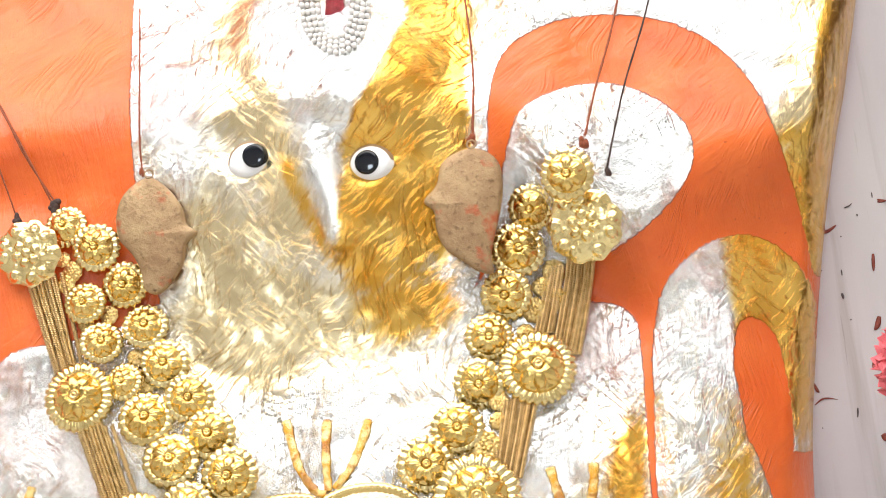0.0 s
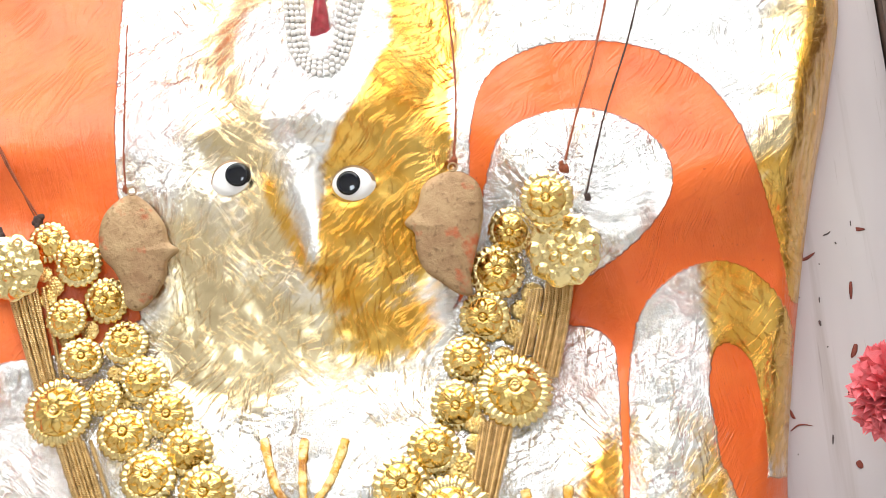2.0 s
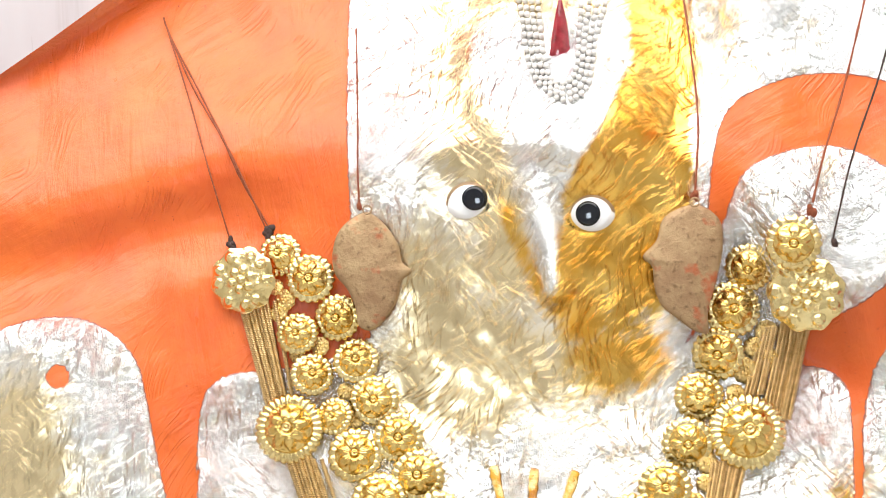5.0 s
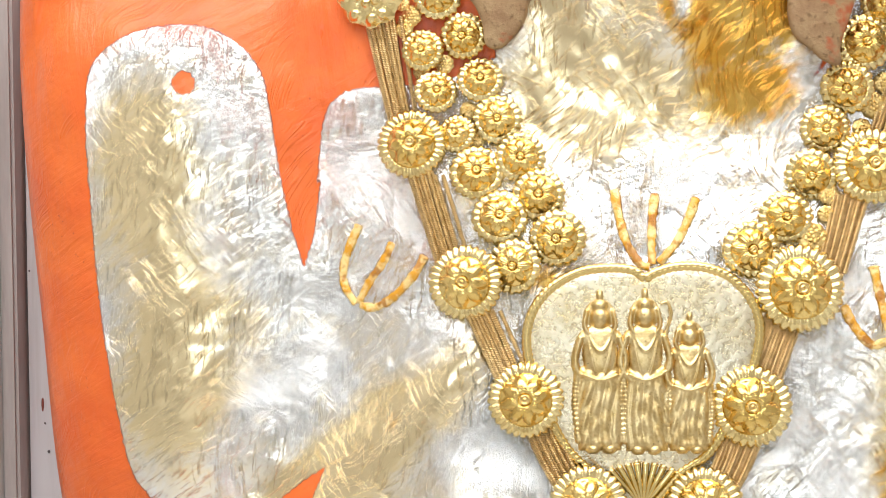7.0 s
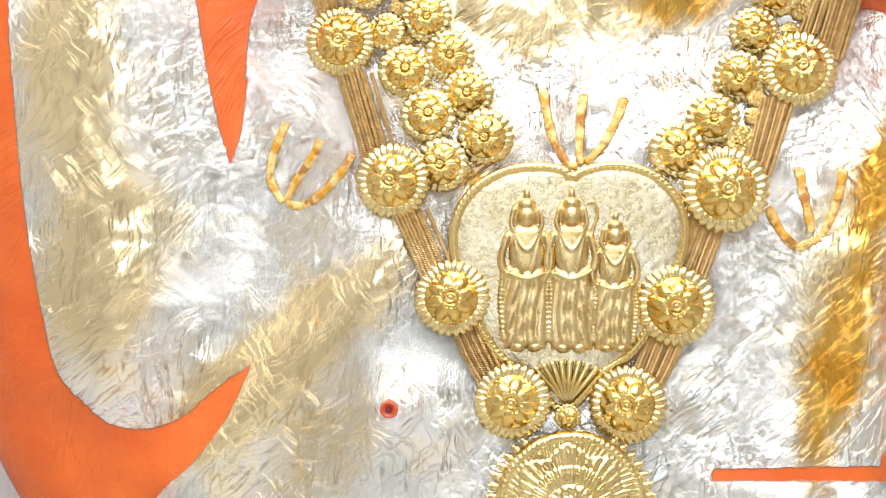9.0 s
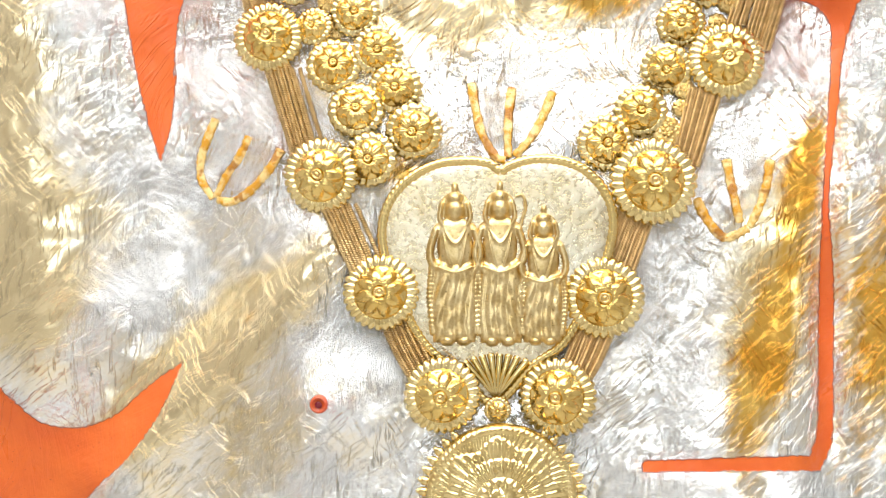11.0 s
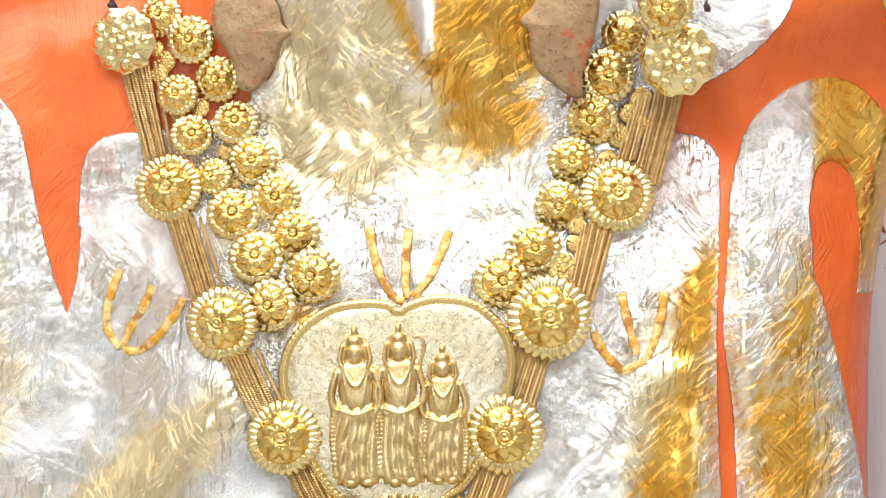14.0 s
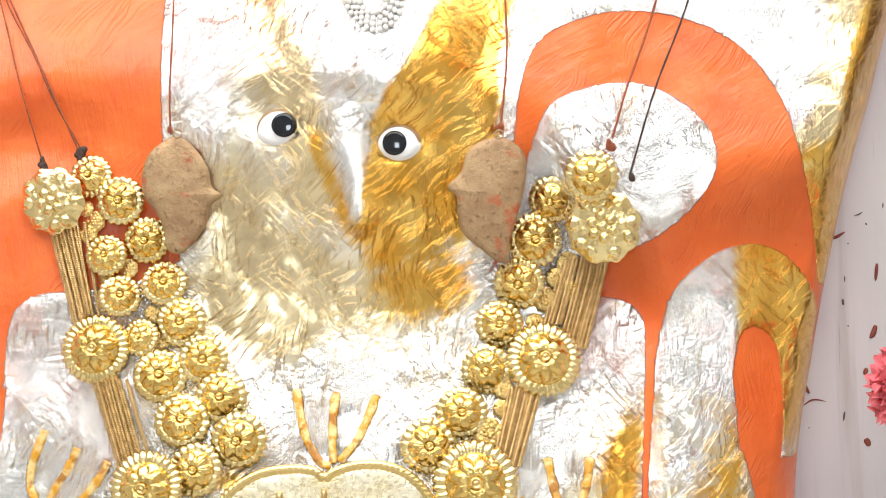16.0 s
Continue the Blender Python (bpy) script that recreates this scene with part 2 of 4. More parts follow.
BOARD = board_material()


# ---- mesh helpers ----
def mesh_from(name, verts, faces, material, smooth=True):
    me = bpy.data.meshes.new(name)
    me.from_pydata([tuple(v) for v in verts], [], [tuple(f) for f in faces])
    me.materials.append(material)
    if smooth:
        me.polygons.foreach_set("use_smooth", [True] * len(me.polygons))
    me.update()
    return me


def flat_from(name, bm, material, smooth=False):
    bmesh.ops.recalc_face_normals(bm, faces=bm.faces)
    me = bpy.data.meshes.new(name)
    bm.to_mesh(me)
    bm.free()
    me.materials.append(material)
    if smooth:
        me.polygons.foreach_set("use_smooth", [True] * len(me.polygons))
    return me


def child(name, mesh, parent, m=None, label=""):
    """One mesh object under a thing or a part; m is its pose in the world."""
    ob = new(name, mesh)
    ob.parent = parent
    if m is not None:
        ob.matrix_basis = parent_world(parent).inverted() @ m
    return tagged(ob, label)


def parent_world(ob):
    return ob.matrix_basis if ob.parent is None else parent_world(ob.parent) @ ob.matrix_basis


def box_mesh(name, lo, hi, material, bevel=0.0):
    bm = bmesh.new()
    bmesh.ops.create_cube(bm, size=1.0)
    for v in bm.verts:
        v.co = Vector([lo[i] + (v.co[i] + 0.5) * (hi[i] - lo[i]) for i in range(3)])
    if bevel:
        bmesh.ops.bevel(bm, geom=bm.edges[:], offset=bevel, segments=2, affect="EDGES")
    return flat_from(name, bm, material)


def smooth_line(points, per=8, closed=False):
    """A Catmull-Rom line through a few points (tuples of any size)."""
    p = [np.array(q, float) for q in points]
    n = len(p)
    out = []
    for i in range(n if closed else n - 1):
        a, b, c, d = (p[(i + k) % n] if closed else p[min(max(i + k, 0), n - 1)] for k in (-1, 0, 1, 2))
        for s in range(per):
            t = s / per
            out.append(0.5 * (2 * b + (c - a) * t + (2 * a - 5 * b + 4 * c - d) * t * t + (3 * b - a - 3 * c + d) * t ** 3))
    if not closed:
        out.append(p[-1])
    return np.array(out)


def tube(line, radius, sides=6, wave=None, flat=1.0):
    """Verts and faces of a tube along a line of 3D points. radius: a number or one for each point."""
    line = np.array(line)
    n = len(line)
    rad = np.full(n, radius) if np.isscalar(radius) else np.array(radius)
    verts, faces = [], []
    for i in range(n):
        d = line[min(i + 1, n - 1)] - line[max(i - 1, 0)]
        d = d / (np.linalg.norm(d) + 1e-9)
        a = np.cross(d, (0, -1, 0))
        a = a / (np.linalg.norm(a) + 1e-9)
        b = np.cross(a, d)
        for k in range(sides):
            th = 2 * math.pi * k / sides
            r = rad[i] * (1 + (wave(i, th) if wave else 0))
            verts.append(line[i] + a * (r * math.cos(th)) + b * (r * flat * math.sin(th)))
    for i in range(n - 1):
        for k in range(sides):
            k2 = (k + 1) % sides
            faces.append((i * sides + k, i * sides + k2, (i + 1) * sides + k2, (i + 1) * sides + k))
    faces.append(tuple(range(sides))[::-1])
    faces.append(tuple((n - 1) * sides + k for k in range(sides)))
    return verts, faces


def merge(*pieces):
    verts, faces = [], []
    for v, f in pieces:
        k = len(verts)
        verts.extend(v)
        faces.extend(tuple(i + k for i in q) for q in f)
    return verts, faces


def blob(centre, size, nu=14, nv=9, shape=None):
    """An ellipsoid, its radius altered by shape(theta, phi)."""
    verts, faces = [], []
    for j in range(nv + 1):
        ph = math.pi * j / nv
        for i in range(nu):
            th = 2 * math.pi * i / nu
            k = 1 + (shape(th, ph) if shape else 0)
            verts.append((centre[0] + size[0] * k * math.sin(ph) * math.cos(th), centre[1] + size[1] * k * math.sin(ph) * math.sin(th),
                          centre[2] + size[2] * k * math.cos(ph)))
    for j in range(nv):
        for i in range(nu):
            i2 = (i + 1) % nu
            faces.append((j * nu + i, (j + 1) * nu + i, (j + 1) * nu + i2, j * nu + i2))
    return verts, faces


# ---- the idol: a broad relief carved in stone ----
WALL_Y = 0.115
LEFT_EDGE = [(-0.4705, 1.44), (-0.555, 1.381), (-0.6087, 1.294), (-0.6188, 1.206), (-0.6165, 1.103), (-0.6045, 0.9587), (-0.5898, 0.8061), (-0.5616, 0.7199)]
RIGHT_EDGE = [(0.3798, 1.4), (0.3562, 1.295), (0.3362, 1.234), (0.3159, 1.165), (0.2928, 1.07), (0.2715, 0.9495), (0.2611, 0.7431)]
LEFT_EDGE = [(-0.16, 1.64), (-0.30, 1.55)] + LEFT_EDGE + [(-0.44, 0.55), (-0.42, 0.0)]
RIGHT_EDGE = [(0.30, 1.64), (0.36, 1.56)] + RIGHT_EDGE + [(0.25, 0.5), (0.24, 0.0)]


def edge_line(points):
    line = smooth_line(sorted(points, key=lambda q: q[1]), 10)
    return line[np.argsort(line[:, 1], kind="stable")]


LEFT_LINE, RIGHT_LINE = edge_line(LEFT_EDGE), edge_line(RIGHT_EDGE)


def edge_x(line, z):
    return np.interp(z, line[:, 1], line[:, 0])


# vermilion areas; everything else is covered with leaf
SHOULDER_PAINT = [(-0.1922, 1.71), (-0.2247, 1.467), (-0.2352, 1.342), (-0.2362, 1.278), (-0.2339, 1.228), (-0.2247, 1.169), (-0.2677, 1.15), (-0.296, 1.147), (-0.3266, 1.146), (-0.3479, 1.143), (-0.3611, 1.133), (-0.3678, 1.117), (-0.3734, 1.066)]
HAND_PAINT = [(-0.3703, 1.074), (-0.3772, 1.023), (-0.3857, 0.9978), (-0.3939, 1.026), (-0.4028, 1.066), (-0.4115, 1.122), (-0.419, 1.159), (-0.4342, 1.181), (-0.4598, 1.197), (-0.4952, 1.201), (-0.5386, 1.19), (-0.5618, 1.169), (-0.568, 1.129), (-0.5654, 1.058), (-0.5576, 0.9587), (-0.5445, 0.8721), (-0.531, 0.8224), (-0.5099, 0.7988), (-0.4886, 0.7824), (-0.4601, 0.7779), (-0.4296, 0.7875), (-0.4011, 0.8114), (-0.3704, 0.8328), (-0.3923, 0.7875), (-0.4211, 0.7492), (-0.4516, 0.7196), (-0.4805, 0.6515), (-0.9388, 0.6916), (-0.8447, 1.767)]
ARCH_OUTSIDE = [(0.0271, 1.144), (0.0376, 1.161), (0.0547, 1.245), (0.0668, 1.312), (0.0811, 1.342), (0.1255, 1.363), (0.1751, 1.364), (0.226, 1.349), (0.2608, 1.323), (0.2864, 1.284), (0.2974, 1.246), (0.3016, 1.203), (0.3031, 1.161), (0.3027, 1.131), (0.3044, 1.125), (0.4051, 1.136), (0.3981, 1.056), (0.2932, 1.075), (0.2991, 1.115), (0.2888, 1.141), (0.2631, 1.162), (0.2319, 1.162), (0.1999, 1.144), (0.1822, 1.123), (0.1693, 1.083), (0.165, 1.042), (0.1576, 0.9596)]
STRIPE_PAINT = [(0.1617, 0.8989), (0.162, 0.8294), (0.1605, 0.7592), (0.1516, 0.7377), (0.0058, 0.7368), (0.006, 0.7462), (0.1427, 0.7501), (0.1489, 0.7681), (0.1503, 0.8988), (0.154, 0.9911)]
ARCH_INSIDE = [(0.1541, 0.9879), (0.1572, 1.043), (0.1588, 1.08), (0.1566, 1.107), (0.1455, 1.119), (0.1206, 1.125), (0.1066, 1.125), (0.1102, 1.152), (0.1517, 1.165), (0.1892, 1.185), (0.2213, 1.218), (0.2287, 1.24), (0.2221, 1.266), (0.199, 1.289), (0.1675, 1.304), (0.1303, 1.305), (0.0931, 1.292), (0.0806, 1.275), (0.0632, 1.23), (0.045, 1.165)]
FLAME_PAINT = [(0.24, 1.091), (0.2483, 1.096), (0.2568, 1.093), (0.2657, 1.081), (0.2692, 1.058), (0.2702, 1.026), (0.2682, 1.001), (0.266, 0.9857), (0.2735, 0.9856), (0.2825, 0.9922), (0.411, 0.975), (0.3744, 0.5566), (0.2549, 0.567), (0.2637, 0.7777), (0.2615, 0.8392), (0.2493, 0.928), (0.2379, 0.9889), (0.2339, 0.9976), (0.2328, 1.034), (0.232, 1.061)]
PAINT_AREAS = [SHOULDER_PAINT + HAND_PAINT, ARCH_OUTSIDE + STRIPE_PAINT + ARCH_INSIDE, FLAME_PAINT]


def rounded(poly, per=5):
    """The outline with soft bends; sharp corners stay."""
    p = [np.array(q, float) for q in poly]
    n = len(p)
    slope = []
    for i in range(n):
        a, b = p[i] - p[i - 1], p[(i + 1) % n] - p[i]
        la, lb = np.linalg.norm(a) + 1e-9, np.linalg.norm(b) + 1e-9
        turn = float(np.dot(a, b) / (la * lb))
        way = a / la + b / lb
        slope.append((way / (np.linalg.norm(way) + 1e-9), min(la, lb) * 1.6) if turn > 0.45 else (way * 0, 0.0))
    out = []
    for i in range(n):
        a, b = p[i], p[(i + 1) % n]
        gap = np.linalg.norm(b - a)
        ma, mb = (w * min(k, gap) for w, k in (slope[i], slope[(i + 1) % n]))
        ma, mb = (ma if np.any(ma) else b - a), (mb if np.any(mb) else b - a)
        for s in range(per):
            t = s / per
            out.append(tuple(a * (2 * t ** 3 - 3 * t * t + 1) + ma * (t ** 3 - 2 * t * t + t) + b * (3 * t * t - 2 * t ** 3) + mb * (t ** 3 - t * t)))
    return out


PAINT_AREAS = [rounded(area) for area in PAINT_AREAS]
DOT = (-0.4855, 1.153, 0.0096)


def signed_distance(px, pz, poly):
    """Distance to a closed outline, positive inside."""
    best = np.full(px.shape, 9.0)
    inside = np.zeros(px.shape, bool)
    n = len(poly)
    for i in range(n):
        (ax, az), (bx, bz) = poly[i], poly[(i + 1) % n]
        dx, dz = bx - ax, bz - az
        t = np.clip(((px - ax) * dx + (pz - az) * dz) / (dx * dx + dz * dz + 1e-12), 0, 1)
        best = np.minimum(best, np.hypot(px - ax - t * dx, pz - az - t * dz))
        cross = (az > pz) != (bz > pz)
        inside ^= cross & (px < dx * (pz - az) / (dz if abs(dz) > 1e-12 else 1e-12) + ax)
    return np.where(inside, best, -best)


def hill(x, z, place, sx, sz, turn=0.0):
    c, s = math.cos(radians(turn)), math.sin(radians(turn))
    u, v = (x - place[0]) * c + (z - place[1]) * s, -(x - place[0]) * s + (z - place[1]) * c
    return np.exp(-(u / sx) ** 2 - (v / sz) ** 2)


def ramp(v, a, b):
    t = np.clip((v - a) / (b - a), 0, 1)
    return t * t * (3 - 2 * t)


def bar(x, z, a, b, width):
    """A soft ridge along a straight line."""
    dx, dz = b[0] - a[0], b[1] - a[1]
    t = np.clip(((x - a[0]) * dx + (z - a[1]) * dz) / (dx * dx + dz * dz), 0, 1)
    return np.exp(-((x - a[0] - t * dx) ** 2 + (z - a[1] - t * dz) ** 2) / width ** 2), t


EYE_LEFT, EYE_RIGHT = (-0.1342, 1.281), (-0.0411, 1.263)
NOSE_TOP, NOSE_TIP = (-0.0826, 1.286), (-0.0708, 1.2)
BROW_LINE = [(-0.6072, 1.233), (-0.5844, 1.288), (-0.4875, 1.296), (-0.3619, 1.323), (-0.2346, 1.33), (-0.1533, 1.335), (-0.0869, 1.313), (-0.0371, 1.324), (0.0567, 1.298), (0.1198, 1.22), (0.1759, 1.187), (0.2257, 1.212), (0.2944, 1.231), (0.3357, 1.248)]
FOREHEAD = (-0.0495, 1.384)
CHIN = (-0.0929, 1.103)
HAND_TOP, HAND_END = (-0.4936, 1.128), (-0.4883, 0.8635)
FOREARM_A, FOREARM_B = (-0.4262, 0.7348), (-0.2541, 0.9235)
FINGER_A, FINGER_B = (0.2122, 1.119), (0.184, 0.949)


BROW = smooth_line(BROW_LINE, 8)


def relief(x, z, foil):
    """How far the carving stands out of its middle plane."""
    zr = np.interp(x, BROW[:, 0], BROW[:, 1])
    over = z - zr
    soft = 0.012
    room = WALL_Y - (0.02 + 0.09 * x) - 0.022
    steep = 0.62 - 0.38 * ramp(x, 0.02, 0.10) + 0.02 * ramp(-x, 0.22, 0.28)
    h = -room * np.tanh(steep * soft * np.logaddexp(0, over / soft) / room)
    h -= 0.018 * np.exp(-((over + 0.055) / 0.038) ** 2) * ramp(-x, 0.22, 0.34)
    h += 0.060 * ramp(over, -0.085, 0.03) * ramp(x, 0.03, 0.13)
    h += 0.036 * hill(x, z, (FOREHEAD[0], FOREHEAD[1] - 0.07), 0.12, 0.14) + 0.016 * hill(x, z, (FOREHEAD[0] - 0.03, FOREHEAD[1] - 0.09), 0.14, 0.12)
    d = np.hypot((x - FOREHEAD[0]) / 0.098, (z - FOREHEAD[1]) / 0.088)
    h += 0.009 * (1 - ramp(d, 0.65, 1.12)) + 0.016 * np.clip(1 - d * d, 0, 1)
    for eye in (EYE_LEFT, EYE_RIGHT):
        h -= 0.013 * hill(x, z, (eye[0], eye[1] + 0.006), 0.034, 0.024)
    r, t = bar(x, z, NOSE_TOP, NOSE_TIP, 0.014)
    h += r * (0.006 + 0.003 * t)
    h += 0.007 * hill(x, z, NOSE_TIP, 0.022, 0.018)
    h += 0.007 * hill(x, z, (NOSE_TIP[0], NOSE_TIP[1] - 0.045), 0.07, 0.045)
    # chest rises below the chin, then the belly
    low = CHIN[1] - z
    chest = ramp(x, -0.37, -0.27) * (1 - ramp(x, 0.13, 0.19))
    h += chest * 0.040 * ramp(low, -0.05, 0.13)
    h += 0.044 * ramp(low, 0.06, 0.46) * ramp(x, -0.47, -0.17) * (1 - ramp(x, 0.08, 0.30))
    h += 0.018 * hill(x, z, (-0.245, 0.795), 0.06, 0.045)
    r, t = bar(x, z, HAND_TOP, HAND_END, 0.075)
    h += 0.026 * r
    r, t = bar(x, z, FOREARM_A, FOREARM_B, 0.035)
    h += 0.022 * r
    r, t = bar(x, z, FINGER_A, FINGER_B, 0.05)
    h += 0.030 * r
    h += 0.025 * ramp(1.17 - z, 0.0, 0.22) * ramp(x, 0.15, 0.18) * (1 - ramp(x, 0.23, 0.29))
    h += 0.0015 * ramp(foil, -0.003, 0.009)
    # slow unevenness of the old coating
    h += 0.0012 * np.sin(x * 47 + 2 * np.sin(z * 23)) * np.sin(z * 41 + 2 * np.sin(x * 31))
    return h


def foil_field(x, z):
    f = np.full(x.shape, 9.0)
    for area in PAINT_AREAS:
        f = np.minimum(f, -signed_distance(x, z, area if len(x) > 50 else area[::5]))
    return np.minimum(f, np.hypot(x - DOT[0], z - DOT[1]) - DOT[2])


FRONT = (0.01, -1.21, 1.03)


def carve(x, z, lift=0.0):
    """Places on the idol's face. x, z: on its middle plane; the carving is raised towards a point in front of the idol."""
    x, z = np.atleast_1d(np.array(x, float)), np.atleast_1d(np.array(z, float))
    base = 0.02 + 0.09 * x
    y = base - relief(x, z, foil_field(x, z))
    left, right = edge_x(LEFT_LINE, z), edge_x(RIGHT_LINE, z)
    near = np.clip(np.minimum((x - left) / 0.05, (right - x) / 0.018), 0, 1)
    fall = 1 - np.sqrt(np.clip(1 - (1 - near) ** 2, 0, 1))
    y = y + (np.minimum(WALL_Y - 0.004, base + 0.045) - y) * fall - lift
    k = (y - base) / (base - FRONT[1])
    return np.stack([x + (x - FRONT[0]) * k, y, z + (z - FRONT[2]) * k], 1)


def on_idol(x, z, lift=0.0):
    return carve(x, z, lift)[0]


def eye_piece(centre, wide, high, tilt, rise, lift, spindle):
    """An inlaid eye shape: a shallow dome with an almond or round outline."""
    verts, faces = [], []
    n, rings = 32, 6
    c, s = math.cos(radians(tilt)), math.sin(radians(tilt))
    centre, y0 = (lambda q: ((q[0], q[2]), q[1]))(on_idol(centre[0], centre[1], lift))
    for k in range(rings + 1):
        q = k / rings
        for i in range(n):
            th = 2 * math.pi * i / n
            u, v = q * wide * math.cos(th), q * high * math.copysign(abs(math.sin(th)) ** spindle, math.sin(th))
            verts.append((centre[0] + u * c - v * s, y0 - rise * (1 - q * q) + (0.006 if k == rings else 0), centre[1] + u * s + v * c))
    for k in range(rings):
        for i in range(n):
            i2 = (i + 1) % n
            faces.append((k * n + i, k * n + i2, (k + 1) * n + i2, (k + 1) * n + i))
    return verts, faces


def build_idol():
    zs = np.concatenate([np.linspace(0.0, 0.64, 14), np.arange(0.66, 1.47, 0.0022), np.linspace(1.475, 1.64, 36)])
    nu = 430
    u = np.linspace(0, 1, nu)
    left, right = edge_x(LEFT_LINE, zs), edge_x(RIGHT_LINE, zs)
    x = left[:, None] + (right - left)[:, None] * u[None, :]
    z = np.repeat(zs[:, None], nu, 1)
    fx, fz = x.ravel(), z.ravel()
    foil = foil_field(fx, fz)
    spots = carve(fx, fz)
    # leaf tints by place: pale and deep gold, plus painted cheek reflections and nose shade
    gold = 0.10 * np.ones(fx.shape)
    for place, sx, sz, turn, amount in GOLD_AND_REFLECTION_TINTS:
        gold += amount * hill(fx, fz, place, sx, sz, turn)
    deep = np.zeros(fx.shape)
    for place, sx, sz, turn, amount in DEEP_GOLD_AND_SHADE_TINTS:
        deep += amount * hill(fx, fz, place, sx, sz, turn)
    rim = edge_x(RIGHT_LINE, fz) - fx
    high = ramp(fz, 1.10, 1.15)
    gold += high * (0.9 * np.exp(-(rim / 0.034) ** 2) + 0.8 * np.exp(-((rim - 0.03) / 0.03) ** 2) * (1 - ramp(fz, 1.24, 1.28)))
    deep += high * (0.75 * np.exp(-(rim / 0.016) ** 2) + 0.65 * np.exp(-((rim - 0.025) / 0.03) ** 2) * (1 - ramp(fz, 1.235, 1.27)))
    side = ramp(fx, 0.232, 0.243) * ramp(fz, 0.99, 1.03) * (1 - ramp(fz, 1.165, 1.20))
    gold, deep = gold + 0.9 * side, deep + 0.55 * side
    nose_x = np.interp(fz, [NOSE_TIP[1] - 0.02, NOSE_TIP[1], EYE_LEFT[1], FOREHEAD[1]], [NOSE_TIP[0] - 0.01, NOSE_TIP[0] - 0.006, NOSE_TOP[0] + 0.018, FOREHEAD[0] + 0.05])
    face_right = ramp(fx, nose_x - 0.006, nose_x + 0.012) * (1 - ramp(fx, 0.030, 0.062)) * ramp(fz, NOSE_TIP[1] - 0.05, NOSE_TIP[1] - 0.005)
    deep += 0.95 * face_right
    crown = np.hypot((fx - FOREHEAD[0]) / 0.098, (fz - FOREHEAD[1]) / 0.080)
    ring = np.exp(-((crown - 1.0) / 0.13) ** 2) * ramp(fz, 1.32, 1.36)
    gold, deep = gold + 0.75 * ring, deep + 0.6 * ring * ramp(fx, -0.06, 0.0)
    deep += 0.55 * ramp(fx, -0.082, -0.066) * (1 - ramp(fx, 0.0, 0.03)) * ramp(fz, 1.10, 1.13) * (1 - ramp(fz, 1.15, 1.19))
    # shadow line down the left of the nose, painted with the deep tint
    for k in range(6):
        t = k / 5
        deep += (0.34 + 0.30 * t) * hill(fx, fz, (NOSE_TOP[0] - 0.024 + (NOSE_TIP[0] - NOSE_TOP[0] + 0.012) * t, NOSE_TOP[1] - 0.01 + (NOSE_TIP[1] - NOSE_TOP[1]) * t), 0.0065, 0.015)
    rows = len(zs)
    verts = spots.tolist()
    px, pz = spots[:, 0].reshape(len(zs), nu), spots[:, 2].reshape(len(zs), nu)
    faces = []
    for j in range(rows - 1):
        a = j * nu
        faces.extend((a + i, a + i + 1, a + nu + i + 1, a + nu + i) for i in range(nu - 1))
    # back and top
    k = len(verts)
    verts += [(px[j, 0], WALL_Y + 0.012, pz[j, 0]) for j in range(rows)] + [(px[j, -1], WALL_Y + 0.012, pz[j, -1]) for j in range(rows)]
    for j in range(rows - 1):
        faces.append((j * nu, (j + 1) * nu, k + j + 1, k + j))
        faces.append((j * nu + nu - 1, k + rows + j, k + rows + j + 1, (j + 1) * nu + nu - 1))
        faces.append((k + j, k + j + 1, k + rows + j + 1, k + rows + j))
    faces.append(tuple((rows - 1) * nu + i for i in range(nu)) + (k + 2 * rows - 1, k + rows - 1))
    me = mesh_from("idol", verts, faces, IDOL)
    pad = len(verts) - len(fx)
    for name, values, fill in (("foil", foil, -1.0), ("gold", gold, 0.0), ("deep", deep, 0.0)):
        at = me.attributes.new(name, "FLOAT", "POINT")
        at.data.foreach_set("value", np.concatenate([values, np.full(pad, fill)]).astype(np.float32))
    ob = new("idol_statue", me)
    tagged(ob, "vermilion-painted stone idol covered with silver and gold leaf", "statue")
    return ob


EYE_LEFT_WHITE, EYE_RIGHT_WHITE = (-0.1392, 1.278), (-0.0384, 1.262)
